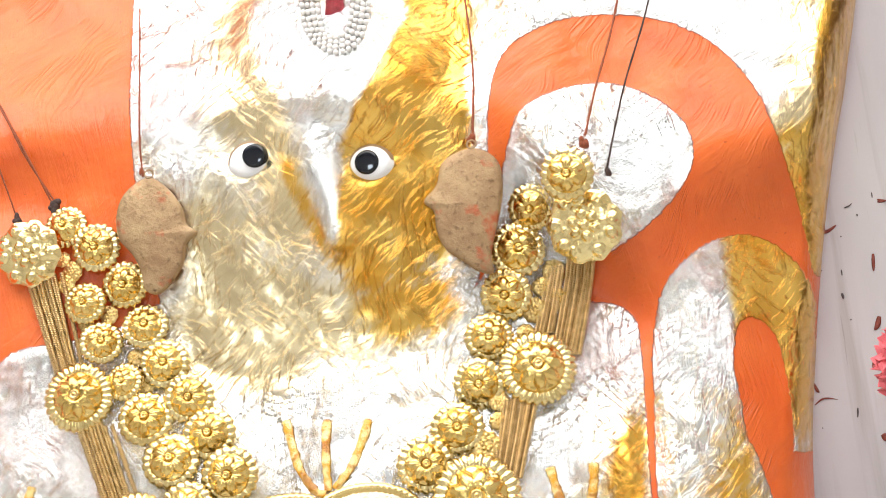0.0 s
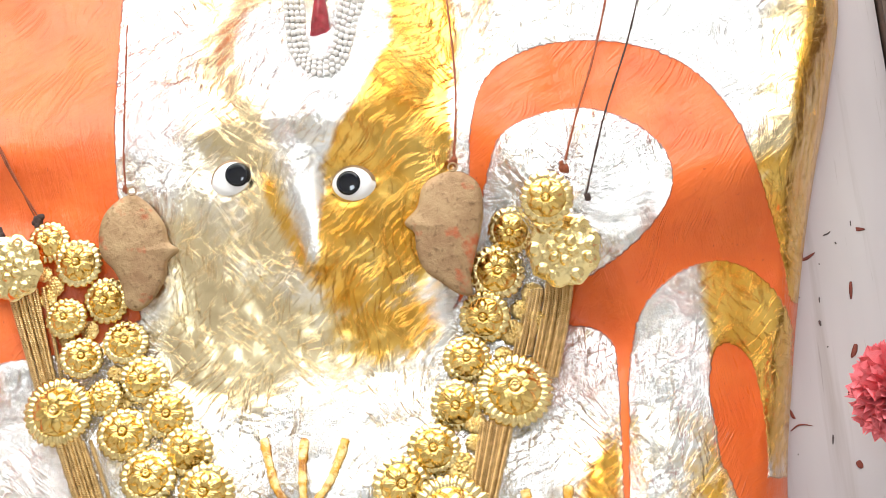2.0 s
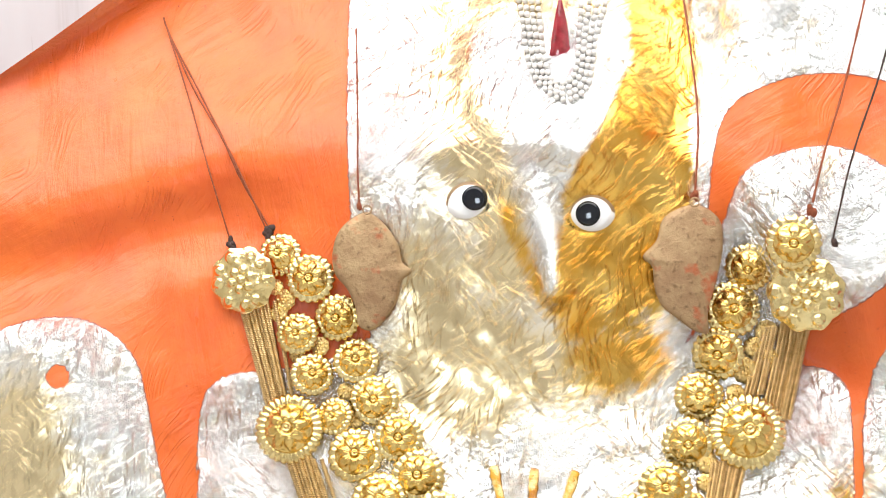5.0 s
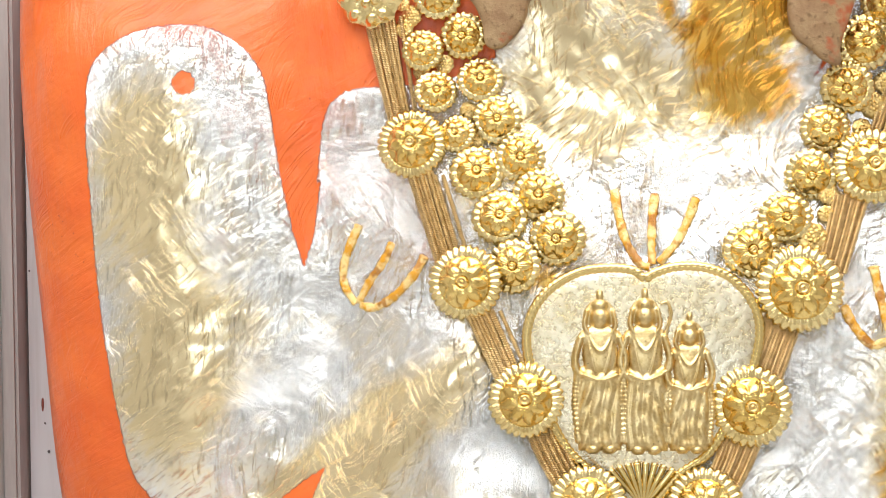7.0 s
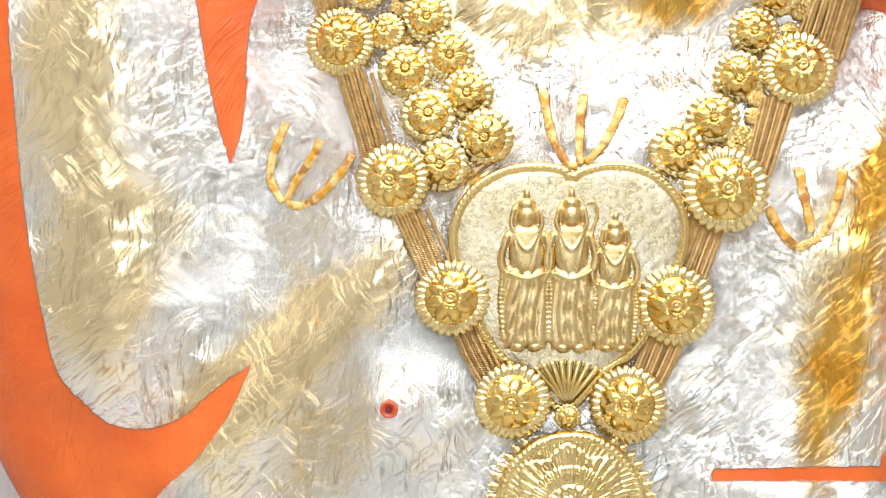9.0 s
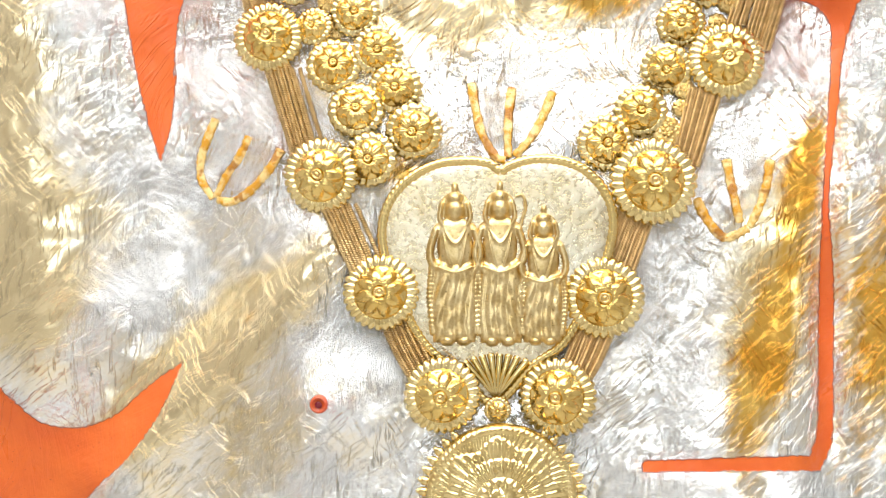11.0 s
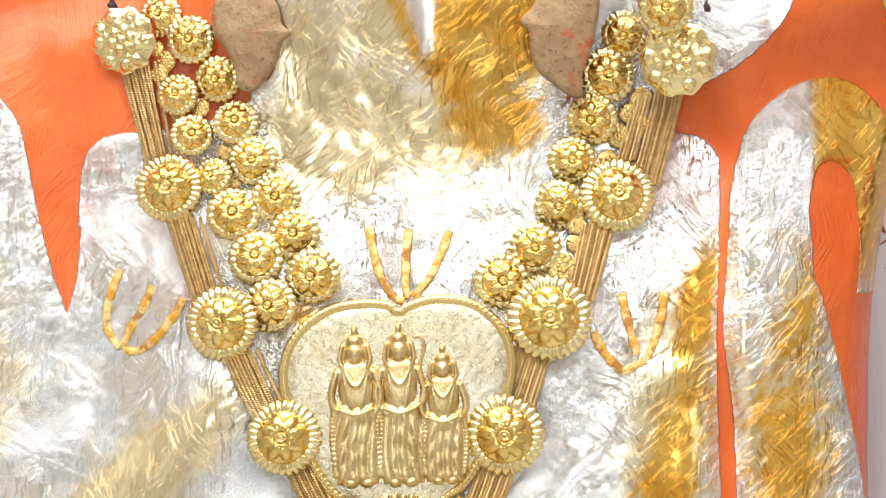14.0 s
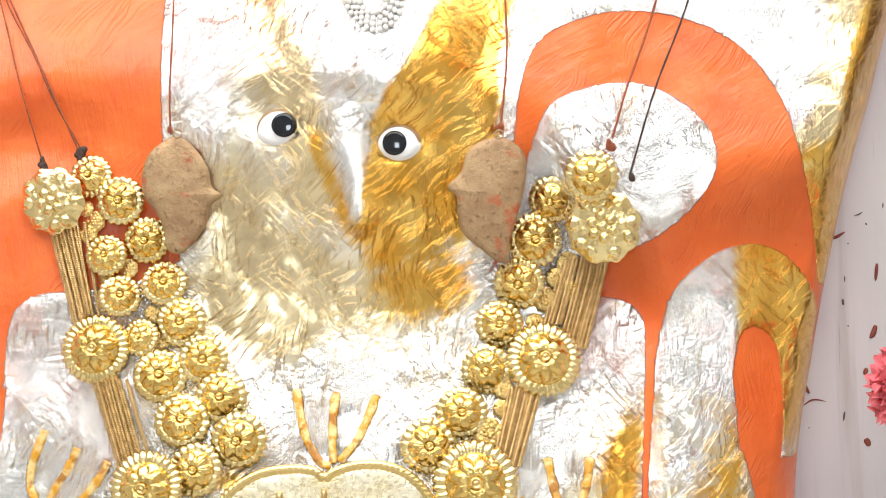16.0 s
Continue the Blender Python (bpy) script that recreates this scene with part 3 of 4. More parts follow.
# pale gold leaf; the cheek entries paint in the tan that silver would reflect
GOLD_AND_REFLECTION_TINTS = [
    ((-0.176, 1.225), 0.06, 0.06, 0, 0.55), ((-0.172, 1.128), 0.05, 0.04, 0, 0.6), ((-0.11, 1.14), 0.05, 0.04, 0, 0.35), ((-0.112, 1.262), 0.02, 0.05, 10, 0.6), ((-0.525, 1.10), 0.035, 0.05, 0, 0.5), ((-0.46, 0.95), 0.05, 0.06, 0, 0.35),
    ((-0.1536, 1.148), 0.05, 0.06, 20, 0.45), ((-0.1397, 1.324), 0.04, 0.025, -10, 0.75), ((-0.1439, 1.395), 0.014, 0.06, 10, 0.7),
    ((-0.0634, 1.438), 0.09, 0.012, 0, 0.6), ((-0.1112, 1.251), 0.016, 0.05, 15, 0.4),
    ((-0.5142, 1.034), 0.05, 0.12, 5, 0.55), ((-0.5023, 0.8825), 0.05, 0.06, 10, 0.65), ((-0.3545, 0.835), 0.13, 0.028, 42, 1.35),
    ((-0.319, 0.7588), 0.10, 0.06, 40, 0.45), ((0.3378, 1.295), 0.022, 0.09, -5, 0.9), 
    ((0.2447, 1.06), 0.010, 0.08, 0, 0.3), ((0.2131, 0.86), 0.04, 0.10, 0, 0.5), ((0.106, 0.8739), 0.035, 0.12, -8, 0.8), ((-0.048, 1.134), 0.05, 0.04, 0, 0.6),
]
# deep gold leaf; the thin last entry paints shade beside the nose
DEEP_GOLD_AND_SHADE_TINTS = [
    ((0.0226, 1.332), 0.03, 0.07, 0, 0.35), ((0.3519, 1.299), 0.012, 0.10, -8, 0.75), ((0.306, 1.175), 0.022, 0.05, -10, 0.85),
    ((0.2778, 1.112), 0.030, 0.045, -20, 0.85), ((0.2743, 1.03), 0.018, 0.06, 0, 0.7), ((0.2251, 0.9893), 0.022, 0.05, 0, 0.6),
    ((0.1064, 0.8367), 0.024, 0.10, -12, 1.1), ((0.2057, 0.8525), 0.05, 0.11, 0, 0.85), ((0.1391, 0.9916), 0.016, 0.05, -14, 0.95), ((-0.3505, 0.8444), 0.10, 0.02, 42, 0.18),
    ((-0.0254, 1.131), 0.03, 0.03, 0, 0.45), ((-0.1874, 0.9867), 0.02, 0.012, 20, 0.9), ((-0.1065, 1.251), 0.006, 0.03, 12, 0.45),
]
idol = build_idol()


def inlaid_eye(white, pupil, tilt):
    """An enamel eye set into the leaf: dark lid line, white, domed black pupil."""
    ob = tagged(new("inlaid_eye", mesh_from("inlaid_eye", *eye_piece(white, 0.0187, 0.0154, tilt, 0.0040, 0.0054, 1.15), EYE_WHITE)),
                "white enamel eye with a glossy black pupil set in the leaf", "eye", "eyes of the idol")
    child("lid_line", mesh_from("lid_line", *eye_piece((white[0], white[1] + 0.0013), 0.0196, 0.0160, tilt, 0.004, 0.0036, 1.15), EYE_RIM), ob, Matrix(), "brown painted lid line")
    child("pupil", mesh_from("pupil", *eye_piece(pupil, 0.0109, 0.0109, 0, 0.0011, 0.0104, 1.0), EYE_BLACK), ob, Matrix(), "domed black glass pupil")
    return ob


inlaid_eye(EYE_LEFT_WHITE, EYE_LEFT, 14)
inlaid_eye(EYE_RIGHT_WHITE, EYE_RIGHT, -4)


# ---- room that closes the place ----
def structure(name, lo, hi, material, label):
    return tagged(new(name, box_mesh(name, lo, hi, material)), label, kind="structure")


BOARD_L, BOARD_R = (-0.6888, 1.061), (0.4256, 1.384)
structure("floor", (-1.8, -3.0, -0.1), (1.8, 0.3, 0.0), MARBLE, "pale polished marble floor of the shrine")
structure("ceiling", (-1.8, -3.0, 2.7), (1.8, 0.3, 2.8), CEILING, "plain white painted ceiling")
structure("wall_north", (-1.8, 0.2, 0.0), (1.8, 0.3, 2.7), PLASTER, "cream plastered wall behind the idol")
wall_south = structure("wall_south", (-1.8, -3.1, 0.0), (-0.31, -3.0, 2.7), PLASTER, "cream plastered wall with a small window facing the idol")
for lo, hi in (((0.11, -3.1, 0.0), (1.8, -3.0, 2.7)), ((-0.31, -3.1, 1.60), (0.11, -3.0, 2.7)), ((-0.31, -3.1, 0.0), (0.11, -3.0, 1.12))):
    child("wall_piece", box_mesh("wall_piece", lo, hi, PLASTER), wall_south, Matrix())
structure("wall_east", (1.8, -3.0, 0.0), (1.9, 0.3, 2.7), PLASTER, "cream plastered side wall")
structure("wall_west", (-1.9, -3.0, 0.0), (-1.8, 0.3, 2.7), PLASTER, "cream plastered side wall")
structure("back_board", (BOARD_L[0], WALL_Y, 0.0), (BOARD_R[0], 0.2, 2.2), BOARD, "lilac-white painted board with streaks and drips")


# ---- frame beside the board, and what lies beyond it ----
POST_A, POST_B = (-0.691, 1.061), (-0.7077, 1.061)
post = tagged(new("door_frame"), "grey-white painted door frame with a channel coloured as its shadowed side", "door frame")
post.matrix_basis = pose(POST_B[0], 0.1, 0.0)
# the channel's dark colour stands in for the shadowed gap beside the casing
child("channel", box_mesh("channel", (POST_B[0], 0.095, 0.0), (POST_A[0] - 0.0005, 0.19, 2.2), TAUPE, 0.003), post, Matrix(), "channel coloured dark taupe as the frame's shadowed side")
for name, x0, x1, y0 in (("casing", -0.10, -0.0005, 0.075), ("bead", -0.030, -0.020, 0.066), ("stop", -0.16, -0.1005, 0.09)):
    child(name, box_mesh(name, (POST_B[0] + x0, y0, 0.0), (POST_B[0] + x1, 0.19 if name != "bead" else 0.0745, 2.2), STEEL, 0.004), post, Matrix())
PLINTH = (-0.6914, 0.8845)
child("plinth_block", box_mesh("plinth_block", (POST_B[0] - 0.105, 0.052, 0.0), (POST_B[0] - 0.006, 0.0655, PLINTH[1]), STEEL, 0.004), post, Matrix())
side = tagged(new("side_post", box_mesh("side_post", (BOARD_R[0] + 0.002, 0.09, 0.0), (BOARD_R[0] + 0.12, 0.198, 2.2), DARK_WOOD, 0.004)),
              "dark brown wooden post beside the painted board", "post")


# ---- dried splashes on the board ----
def splash(points, width, material, label):
    """A flat dried run of paint along a line of board places."""
    width *= 0.7
    line = smooth_line([(x, WALL_Y - 0.0006, z) for x, z in points], 6)
    n = len(line)
    rad = [width * (0.25 + 0.75 * math.sin(math.pi * min(1, 0.12 + i / n)) ** 0.8) for i in range(n)]
    v, f = tube(line, rad, 7, flat=0.35)
    return tagged(new("paint_splash", mesh_from("paint_splash", v, f, material)), label, "paint splash", "splashes on the board")


for points, width in (([(0.3278, 1.169), (0.3328, 1.17), (0.3401, 1.174)], 0.0022), ([(0.297, 1.024), (0.3037, 1.028), (0.3099, 1.028), (0.3163, 1.026)], 0.0011),
                      ([(0.2989, 1.042), (0.3009, 1.036), (0.3025, 1.034)], 0.0020), ([(0.3778, 1.191), (0.3851, 1.189)], 0.0014),
                      ([(0.3664, 1.145), (0.3644, 1.13)], 0.0022), ([(0.3624, 1.091), (0.3598, 1.084), (0.3567, 1.08)], 0.0034), ([(0.3526, 1.054), (0.3503, 1.048)], 0.0028),
                      ([(-0.6754, 0.8714), (-0.6756, 0.8591)], 0.0019), ([(0.3485, 0.9929), (0.3513, 0.9865)], 0.0040), ([(0.3778, 1.189), (0.3856, 1.189)], 0.0016)):
    splash(points, width, SPLASH, "dried red paint splash on the board")
for points, width in (([(0.3493, 1.188), (0.3534, 1.189), (0.3561, 1.191)], 0.0009), ([(0.3382, 1.092), (0.339, 1.091)], 0.0011), ([(0.3586, 1.181), (0.3593, 1.179)], 0.0010),
                      ([(0.3419, 1.164), (0.3427, 1.163)], 0.0009), ([(0.3209, 1.137), (0.3217, 1.136)], 0.0010), ([(0.3379, 1.135), (0.3376, 1.13)], 0.0009),
                      ([(0.335, 1.115), (0.3356, 1.11)], 0.0016), ([(0.3317, 1.017), (0.3303, 1.009)], 0.0012), ([(0.2998, 1.004), (0.3006, 1.004)], 0.0012),
                      ([(-0.6741, 0.8484), (-0.6725, 0.8468)], 0.0014), ([(-0.6707, 0.8222), (-0.6696, 0.8195)], 0.0018), ([(-0.6871, 0.9928), (-0.686, 0.9911)], 0.0014), ([(0.3743, 1.198), (0.374, 1.193)], 0.0008)):
    splash(points, width, SOOT, "small dark paint spot on the board")


# ---- necklace of gilt rosettes ----
def polar(rings, around, height, reach=None):
    """A round repousse disc: height(r, th) at radius r; reach(r, th) bends the radius."""
    verts, faces = [], []
    for r in rings:
        for i in range(around):
            th = 2 * math.pi * i / around
            q = r * (1 + (reach(r, th) if reach else 0))
            verts.append((q * math.cos(th), q * math.sin(th), height(r, th)))
    for k in range(len(rings) - 1):
        for i in range(around):
            i2 = (i + 1) % around
            faces.append((k * around + i, (k + 1) * around + i, (k + 1) * around + i2, k * around + i2))
    return [v for v in verts], faces


def beaded_rim(beads, inner):
    def height(r, th):
        q = (r - inner) / (1 - inner)
        if q > 0.99:
            return -0.06
        wave = abs(math.cos(th * beads / 2 + 0.4 * math.sin(th * 3)))
        return (0.10 + 0.02 * math.sin(th * 5 + 1)) * math.sin(math.pi * min(1, 0.15 + q * 0.88)) ** 0.6 * (0.45 + 0.55 * wave ** 0.7) + 0.03 * (1 - q)
    def reach(r, th):
        q = (r - inner) / (1 - inner)
        return (0.10 * abs(math.cos(th * beads / 2)) ** 0.7 - 0.05) * q * q
    rings = [inner + (1 - inner) * t for t in (0.0, 0.14, 0.3, 0.45, 0.6, 0.75, 0.88, 0.97, 1.0)]
    return polar(rings, beads * 6, height, reach)


def petal_dome(petals, radius, top, depth, ribs):
    def height(r, th):
        q = r / radius
        step = 2 * math.pi / petals
        off = (th + step / 2) % step - step / 2
        along, across = (q - 0.54) / 0.40, off * max(q, 0.05) / (0.52 * step * 0.62)
        lobe = max(0.0, 1 - along * along - across * across) ** 0.5
        vein = 0.02 * math.cos(off * petals * ribs) * lobe
        collar = 0.045 * math.exp(-((q - 0.93) / 0.06) ** 2)
        return top * math.sqrt(max(0, 1 - q * q * 0.97)) - 0.02 + depth * lobe + vein + collar
    rings = [radius * t for t in (0.0, 0.1, 0.16, 0.22, 0.28, 0.35, 0.42, 0.5, 0.58, 0.65, 0.72, 0.78, 0.83, 0.87, 0.92, 0.96, 1.0)]
    return polar(rings, petals * 12, height)


def button(radius, base, top):
    return polar([radius * t for t in (0, 0.25, 0.45, 0.55, 0.7, 0.85, 1.0)], 18,
                 lambda r, th: base + top * (1 - (r / radius) ** 2) + 0.03 * math.cos(r / radius * 9))


def nub_flower(seed):
    """A lumpy cast flower with a ring of round nubs."""
    def height(r, th):
        h = 0.26 * math.sqrt(max(0, 1 - r * r * 0.95)) - 0.06
        x, y = r * math.cos(th), r * math.sin(th)
        for k in range(9):
            a = 2 * math.pi * (k + 0.2 * math.sin(seed + k * 2.1)) / 9
            d = ((x - 0.76 * math.cos(a)) ** 2 + (y - 0.76 * math.sin(a)) ** 2) / 0.020
            h += (0.12 + 0.03 * math.sin(k * 1.9 + seed)) * math.exp(-d * d) - 0.05 * math.exp(-d * 6)
        for k in range(6):
            a = 2 * math.pi * k / 6 + seed
            h += 0.10 * math.exp(-(((x - 0.30 * math.cos(a)) ** 2 + (y - 0.30 * math.sin(a)) ** 2) / 0.014) ** 2)
            h += 0.05 * math.exp(-((x - 0.53 * math.cos(a + 0.5)) ** 2 + (y - 0.53 * math.sin(a + 0.5)) ** 2) / 0.006)
        return h + 0.11 * math.exp(-(r * r / 0.012) ** 2)
    return polar([i / 28 for i in range(29)], 110, height, lambda r, th: 0.04 * r * r * math.cos(9 * th) + 0.008 * r * math.cos(23 * th))


RIM_LARGE = mesh_from("rim", *beaded_rim(30, 0.66), BRASS_PALE)
RIM_SMALL = mesh_from("rim", *beaded_rim(20, 0.66), BRASS_PALE)
DOME_LARGE = mesh_from("dome", *petal_dome(8, 0.74, 0.38, 0.17, 6), BRASS)
DOME_SIX = mesh_from("dome", *petal_dome(6, 0.77, 0.36, 0.17, 4), BRASS)
DOME_SEVEN = mesh_from("dome", *petal_dome(7, 0.77, 0.34, 0.17, 4), BRASS)
BUTTON_LARGE = mesh_from("button", *button(0.17, 0.46, 0.06), BRASS_DULL)
BUTTON_SMALL = mesh_from("button", *button(0.16, 0.46, 0.08), BRASS)
NUBS = [mesh_from("nub_flower", *nub_flower(k), BRASS_PALE) for k in (0.4, 2.2)]
CLASP = mesh_from("cluster", *nub_flower(1.1), BRASS_DULL)

necklace = tagged(new("necklace"), "gilt brass necklace of flower rosettes with a heart pendant", "necklace")
PENDANT_AT = (-0.1116, 0.901)
necklace.matrix_basis = Matrix.Translation(on_idol(PENDANT_AT[0], PENDANT_AT[1]))
dice = random.Random(7)


def disc_pose(x, z, radius, lift, tilt=9):
    q = on_idol(x, z, lift)
    e = 0.012
    dx, dz = on_idol(x + e, z), on_idol(x, z + e)
    mid = on_idol(x, z)
    normal = Vector(np.cross(dz - mid, dx - mid))
    normal = Vector((normal.x, normal.y, normal.z)).normalized()
    if normal.y > 0:
        normal = -normal
    normal = (normal + Vector((0, -1.2, 0))).normalized()
    turn = normal.to_track_quat("Z", "Y").to_matrix().to_4x4()
    return Matrix.Translation(q) @ turn @ pose(0, 0, 0, dice.uniform(-tilt, tilt), dice.uniform(-tilt, tilt), dice.uniform(0, 360)) @ Matrix.Scale(radius, 4)


def rosette(x, z, radius, style, lift):
    m = disc_pose(x, z, radius, lift, 5 if style == "large" else 11)
    if style == "nub":
        return child("rosette", NUBS[0 if x < 0 else 1], necklace, m, "lumpy cast flower boss")
    if style == "cluster":
        return child("small_boss", CLASP, necklace, m)
    large = style == "large"
    ob = child("rosette", RIM_LARGE if large else RIM_SMALL, necklace, m)
    child("dome", DOME_LARGE if large else dice.choice((DOME_SIX, DOME_SEVEN)), ob, m)
    child("button", BUTTON_LARGE if large else BUTTON_SMALL, ob, m)
    return ob


LARGE = [(-0.2957, 1.099, 0.0275), (-0.2554, 0.9844, 0.0288), (-0.2078, 0.8875, 0.0288), (-0.1586, 0.8012, 0.0288), (0.075, 1.076, 0.0297), (0.0158, 0.9774, 0.0332), (-0.0246, 0.8817, 0.0306), (-0.0638, 0.7993, 0.0293)]
for x, z, r in LARGE:
    rosette(x, z, r, "large", 0.012)
for x, z, r in ((-0.3281, 1.223, 0.0271), (0.1303, 1.186, 0.0297)):
    rosette(x, z, r, "nub", 0.014)
SMALL_LEFT = [(-0.2964, 1.242, 0.0166), (-0.2722, 1.221, 0.0184), (-0.2853, 1.176, 0.0157), (-0.2516, 1.187, 0.0175), (-0.2747, 1.142, 0.0162), (-0.2382, 1.151, 0.017), (-0.225, 1.118, 0.0184), (-0.2587, 1.107, 0.014), (-0.2068, 1.087, 0.0184), (-0.2428, 1.075, 0.0201), (-0.1929, 1.056, 0.0192), (-0.225, 1.038, 0.0205), (-0.215, 0.9974, 0.0197), (-0.1788, 1.02, 0.0205)]
SMALL_RIGHT = [(0.1241, 1.23, 0.0192), (0.0862, 1.208, 0.0175), (0.0706, 1.175, 0.0205), (0.0563, 1.139, 0.0192), (0.0386, 1.106, 0.0179), (0.0267, 1.069, 0.0188), (0.0058, 1.035, 0.0192), (-0.0223, 1.009, 0.0205)]
for x, z, r in SMALL_LEFT + SMALL_RIGHT:
    rosette(x, z, r * 1.08, "small", 0.009 + dice.uniform(-0.002, 0.003))
for x, z, r in ((-0.2867, 1.232, 0.0087), (-0.2936, 1.204, 0.0087), (-0.3016, 1.215, 0.007), (-0.2997, 1.194, 0.0079), (-0.2671, 1.164, 0.0079), (-0.2479, 1.126, 0.007), (-0.2421, 1.103, 0.0079), (-0.2861, 1.158, 0.007), (0.0967, 1.154, 0.0096), (0.086, 1.142, 0.0087), (0.077, 1.124, 0.0105), (0.0961, 1.131, 0.0096), (0.068, 1.106, 0.0079), (0.0521, 1.084, 0.007), (0.0272, 1.018, 0.0122), (0.0382, 1.037, 0.007), (0.076, 1.187, 0.007), (0.0606, 1.159, 0.0061), (0.071, 1.091, 0.0079), (0.0225, 1.021, 0.0105), (0.0407, 1.053, 0.0087)):
    rosette(x, z, r, "cluster", 0.004)


def strand(a, b, sag, spread_a, spread_b, lift):
    """A braided wire chain between two places of the idol's face."""
    n = 5
    pts = []
    for i in range(n):
        t = i / (n - 1)
        x = a[0] + (b[0] - a[0]) * t + spread_a * (1 - t) + spread_b * t
        z = a[1] + (b[1] - a[1]) * t - sag * 4 * t * (1 - t)
        pts.append(on_idol(x, z, lift))
    line = smooth_line(pts, 2)
    length = float(np.sum(np.linalg.norm(np.diff(line, axis=0), axis=1)))
    steps = int(length / 0.00048)
    dist = np.concatenate([[0], np.cumsum(np.linalg.norm(np.diff(line, axis=0), axis=1))])
    where = np.linspace(0, dist[-1], steps)
    line = np.stack([np.interp(where, dist, line[:, k]) for k in range(3)], 1)
    v, f = tube(line, 0.0017, 8, lambda i, th: 0.22 * math.cos(i * 1.571 + 2.2 * abs(th - math.pi)))
    return child("chain", mesh_from("chain", v, f, CHAIN, False), necklace, Matrix())


LEFT_STRANDS = [
    ((-0.3219, 1.204), (-0.3018, 1.106), 6, 0.0125, 0.0105, 0), ((-0.3059, 1.204), (-0.2948, 1.124), 2, 0.0040, 0.0035, 0),
    ((-0.2897, 1.077), (-0.2668, 0.9938), 6, 0.0125, 0.0115, 0), ((-0.2737, 1.073), (-0.2542, 1.003), 2, 0.0040, 0.0040, 0),
    ((-0.2478, 0.9658), (-0.2181, 0.8959), 6, 0.0125, 0.0110, 0), ((-0.2302, 0.9611), (-0.2087, 0.9099), 2, 0.0040, 0.0040, 0),
    ((-0.1973, 0.8679), (-0.1702, 0.8138), 8, 0.0155, 0.0170, 0.004), ((-0.1764, 0.868), (-0.1444, 0.8306), 3, 0.0050, 0.0050, 0.003),
]
RIGHT_STRANDS = [
    ((0.1234, 1.169), (0.0977, 1.083), 7, 0.0140, 0.0135, 0), ((0.0996, 1.158), (0.0824, 1.104), 4, 0.0070, 0.0080, 0),
    ((0.0587, 1.053), (0.0407, 0.9888), 8, 0.0165, 0.0140, 0), ((0.0046, 0.959), (-0.02, 0.892), 9, 0.0190, 0.0190, 0), ((-0.0291, 0.864), (-0.0542, 0.8078), 9, 0.0200, 0.0180, 0.004),
]
for a, b, count, wide_a, wide_b, sag in LEFT_STRANDS + RIGHT_STRANDS:
    count = round(count * 1.2)
    wide_a, wide_b = wide_a * 0.78, wide_b * 0.78
    for k in range(count):
        o = (k / (count - 1) - 0.5) * 2
        strand(a, b, sag + dice.uniform(-0.0008, 0.0015), o * wide_a, o * wide_b + dice.uniform(-0.0006, 0.0006), 0.004 + 0.0013 * (k % 2) + dice.uniform(0, 0.0012))


# heart pendant
HEART = [(-0.1094, 0.9867), (-0.1185, 0.9927), (-0.1369, 0.995), (-0.1621, 0.9922), (-0.1851, 0.9798), (-0.2004, 0.9612), (-0.2061, 0.9379), (-0.2016, 0.91), (-0.1879, 0.875), (-0.1698, 0.8445), (-0.1422, 0.8212), (-0.1143, 0.797), (-0.0842, 0.8263), (-0.0588, 0.8452), (-0.036, 0.8826), (-0.0224, 0.9151), (-0.0171, 0.9429), (-0.0226, 0.9659), (-0.0387, 0.9852), (-0.0592, 0.9944), (-0.082, 0.9958), (-0.1002, 0.9913)]


def flat_plate(name, outline, lift, thick, material, crown=0.0, lean=0.0):
    """A plate that follows the idol's face with a flat rim and a slight crown."""
    line = smooth_line(outline, 4, True)
    cx, cz = line[:, 0].mean(), line[:, 1].mean()
    base = on_idol(cx, cz, lift)
    k = (base[1] - 0.02 - 0.09 * cx) / (0.02 + 0.09 * cx - FRONT[1])
    n = len(line)
    verts, faces = [], []
    for q, dy in ((0.0, -crown), (0.3, -crown * 0.9), (0.6, -crown * 0.64), (0.85, -crown * 0.25), (0.97, -0.0004), (1.0, 0.0010), (1.0, thick)):
        for x, z in line:
            x, z = cx + (x - cx) * q, cz + (z - cz) * q
            verts.append((x + (x - FRONT[0]) * k, base[1] + dy + 0.09 * (x - cx) + lean * (z - cz), z + (z - FRONT[2]) * k))
    for r in range(6):
        for i in range(n):
            i2 = (i + 1) % n
            faces.append((r * n + i, r * n + i2, (r + 1) * n + i2, (r + 1) * n + i))
    faces.append(tuple(6 * n + i for i in range(n))[::-1])
    return mesh_from(name, verts, faces, material), np.array(verts[5 * n:6 * n])


HEART_MID = smooth_line(HEART, 4, True).mean(0)
HEART_Y = on_idol(HEART_MID[0], HEART_MID[1], 0.012)[1]


PLATE_LEAN = 0.10


def on_plate(x, z, out):
    """A place in front of the pendant plate."""
    y = HEART_Y + 0.09 * (x - HEART_MID[0]) + PLATE_LEAN * (z - HEART_MID[1]) - out
    k = (y - 0.02 - 0.09 * x) / (0.02 + 0.09 * x - FRONT[1])
    return (x + (x - FRONT[0]) * k, y, z + (z - FRONT[2]) * k)


plate_mesh, plate_rim = flat_plate("pendant", HEART, 0.012, 0.010, PLATE, 0.002, PLATE_LEAN)
pendant = child("pendant", plate_mesh, necklace, Matrix(), "heart-shaped tarnished silver-gilt pendant plate")
loop = np.vstack([plate_rim, plate_rim[:1]])
dist = np.concatenate([[0], np.cumsum(np.linalg.norm(np.diff(loop, axis=0), axis=1))])
where = np.linspace(0, dist[-1], 900)
loop = np.stack([np.interp(where, dist, loop[:, k]) for k in range(3)], 1)
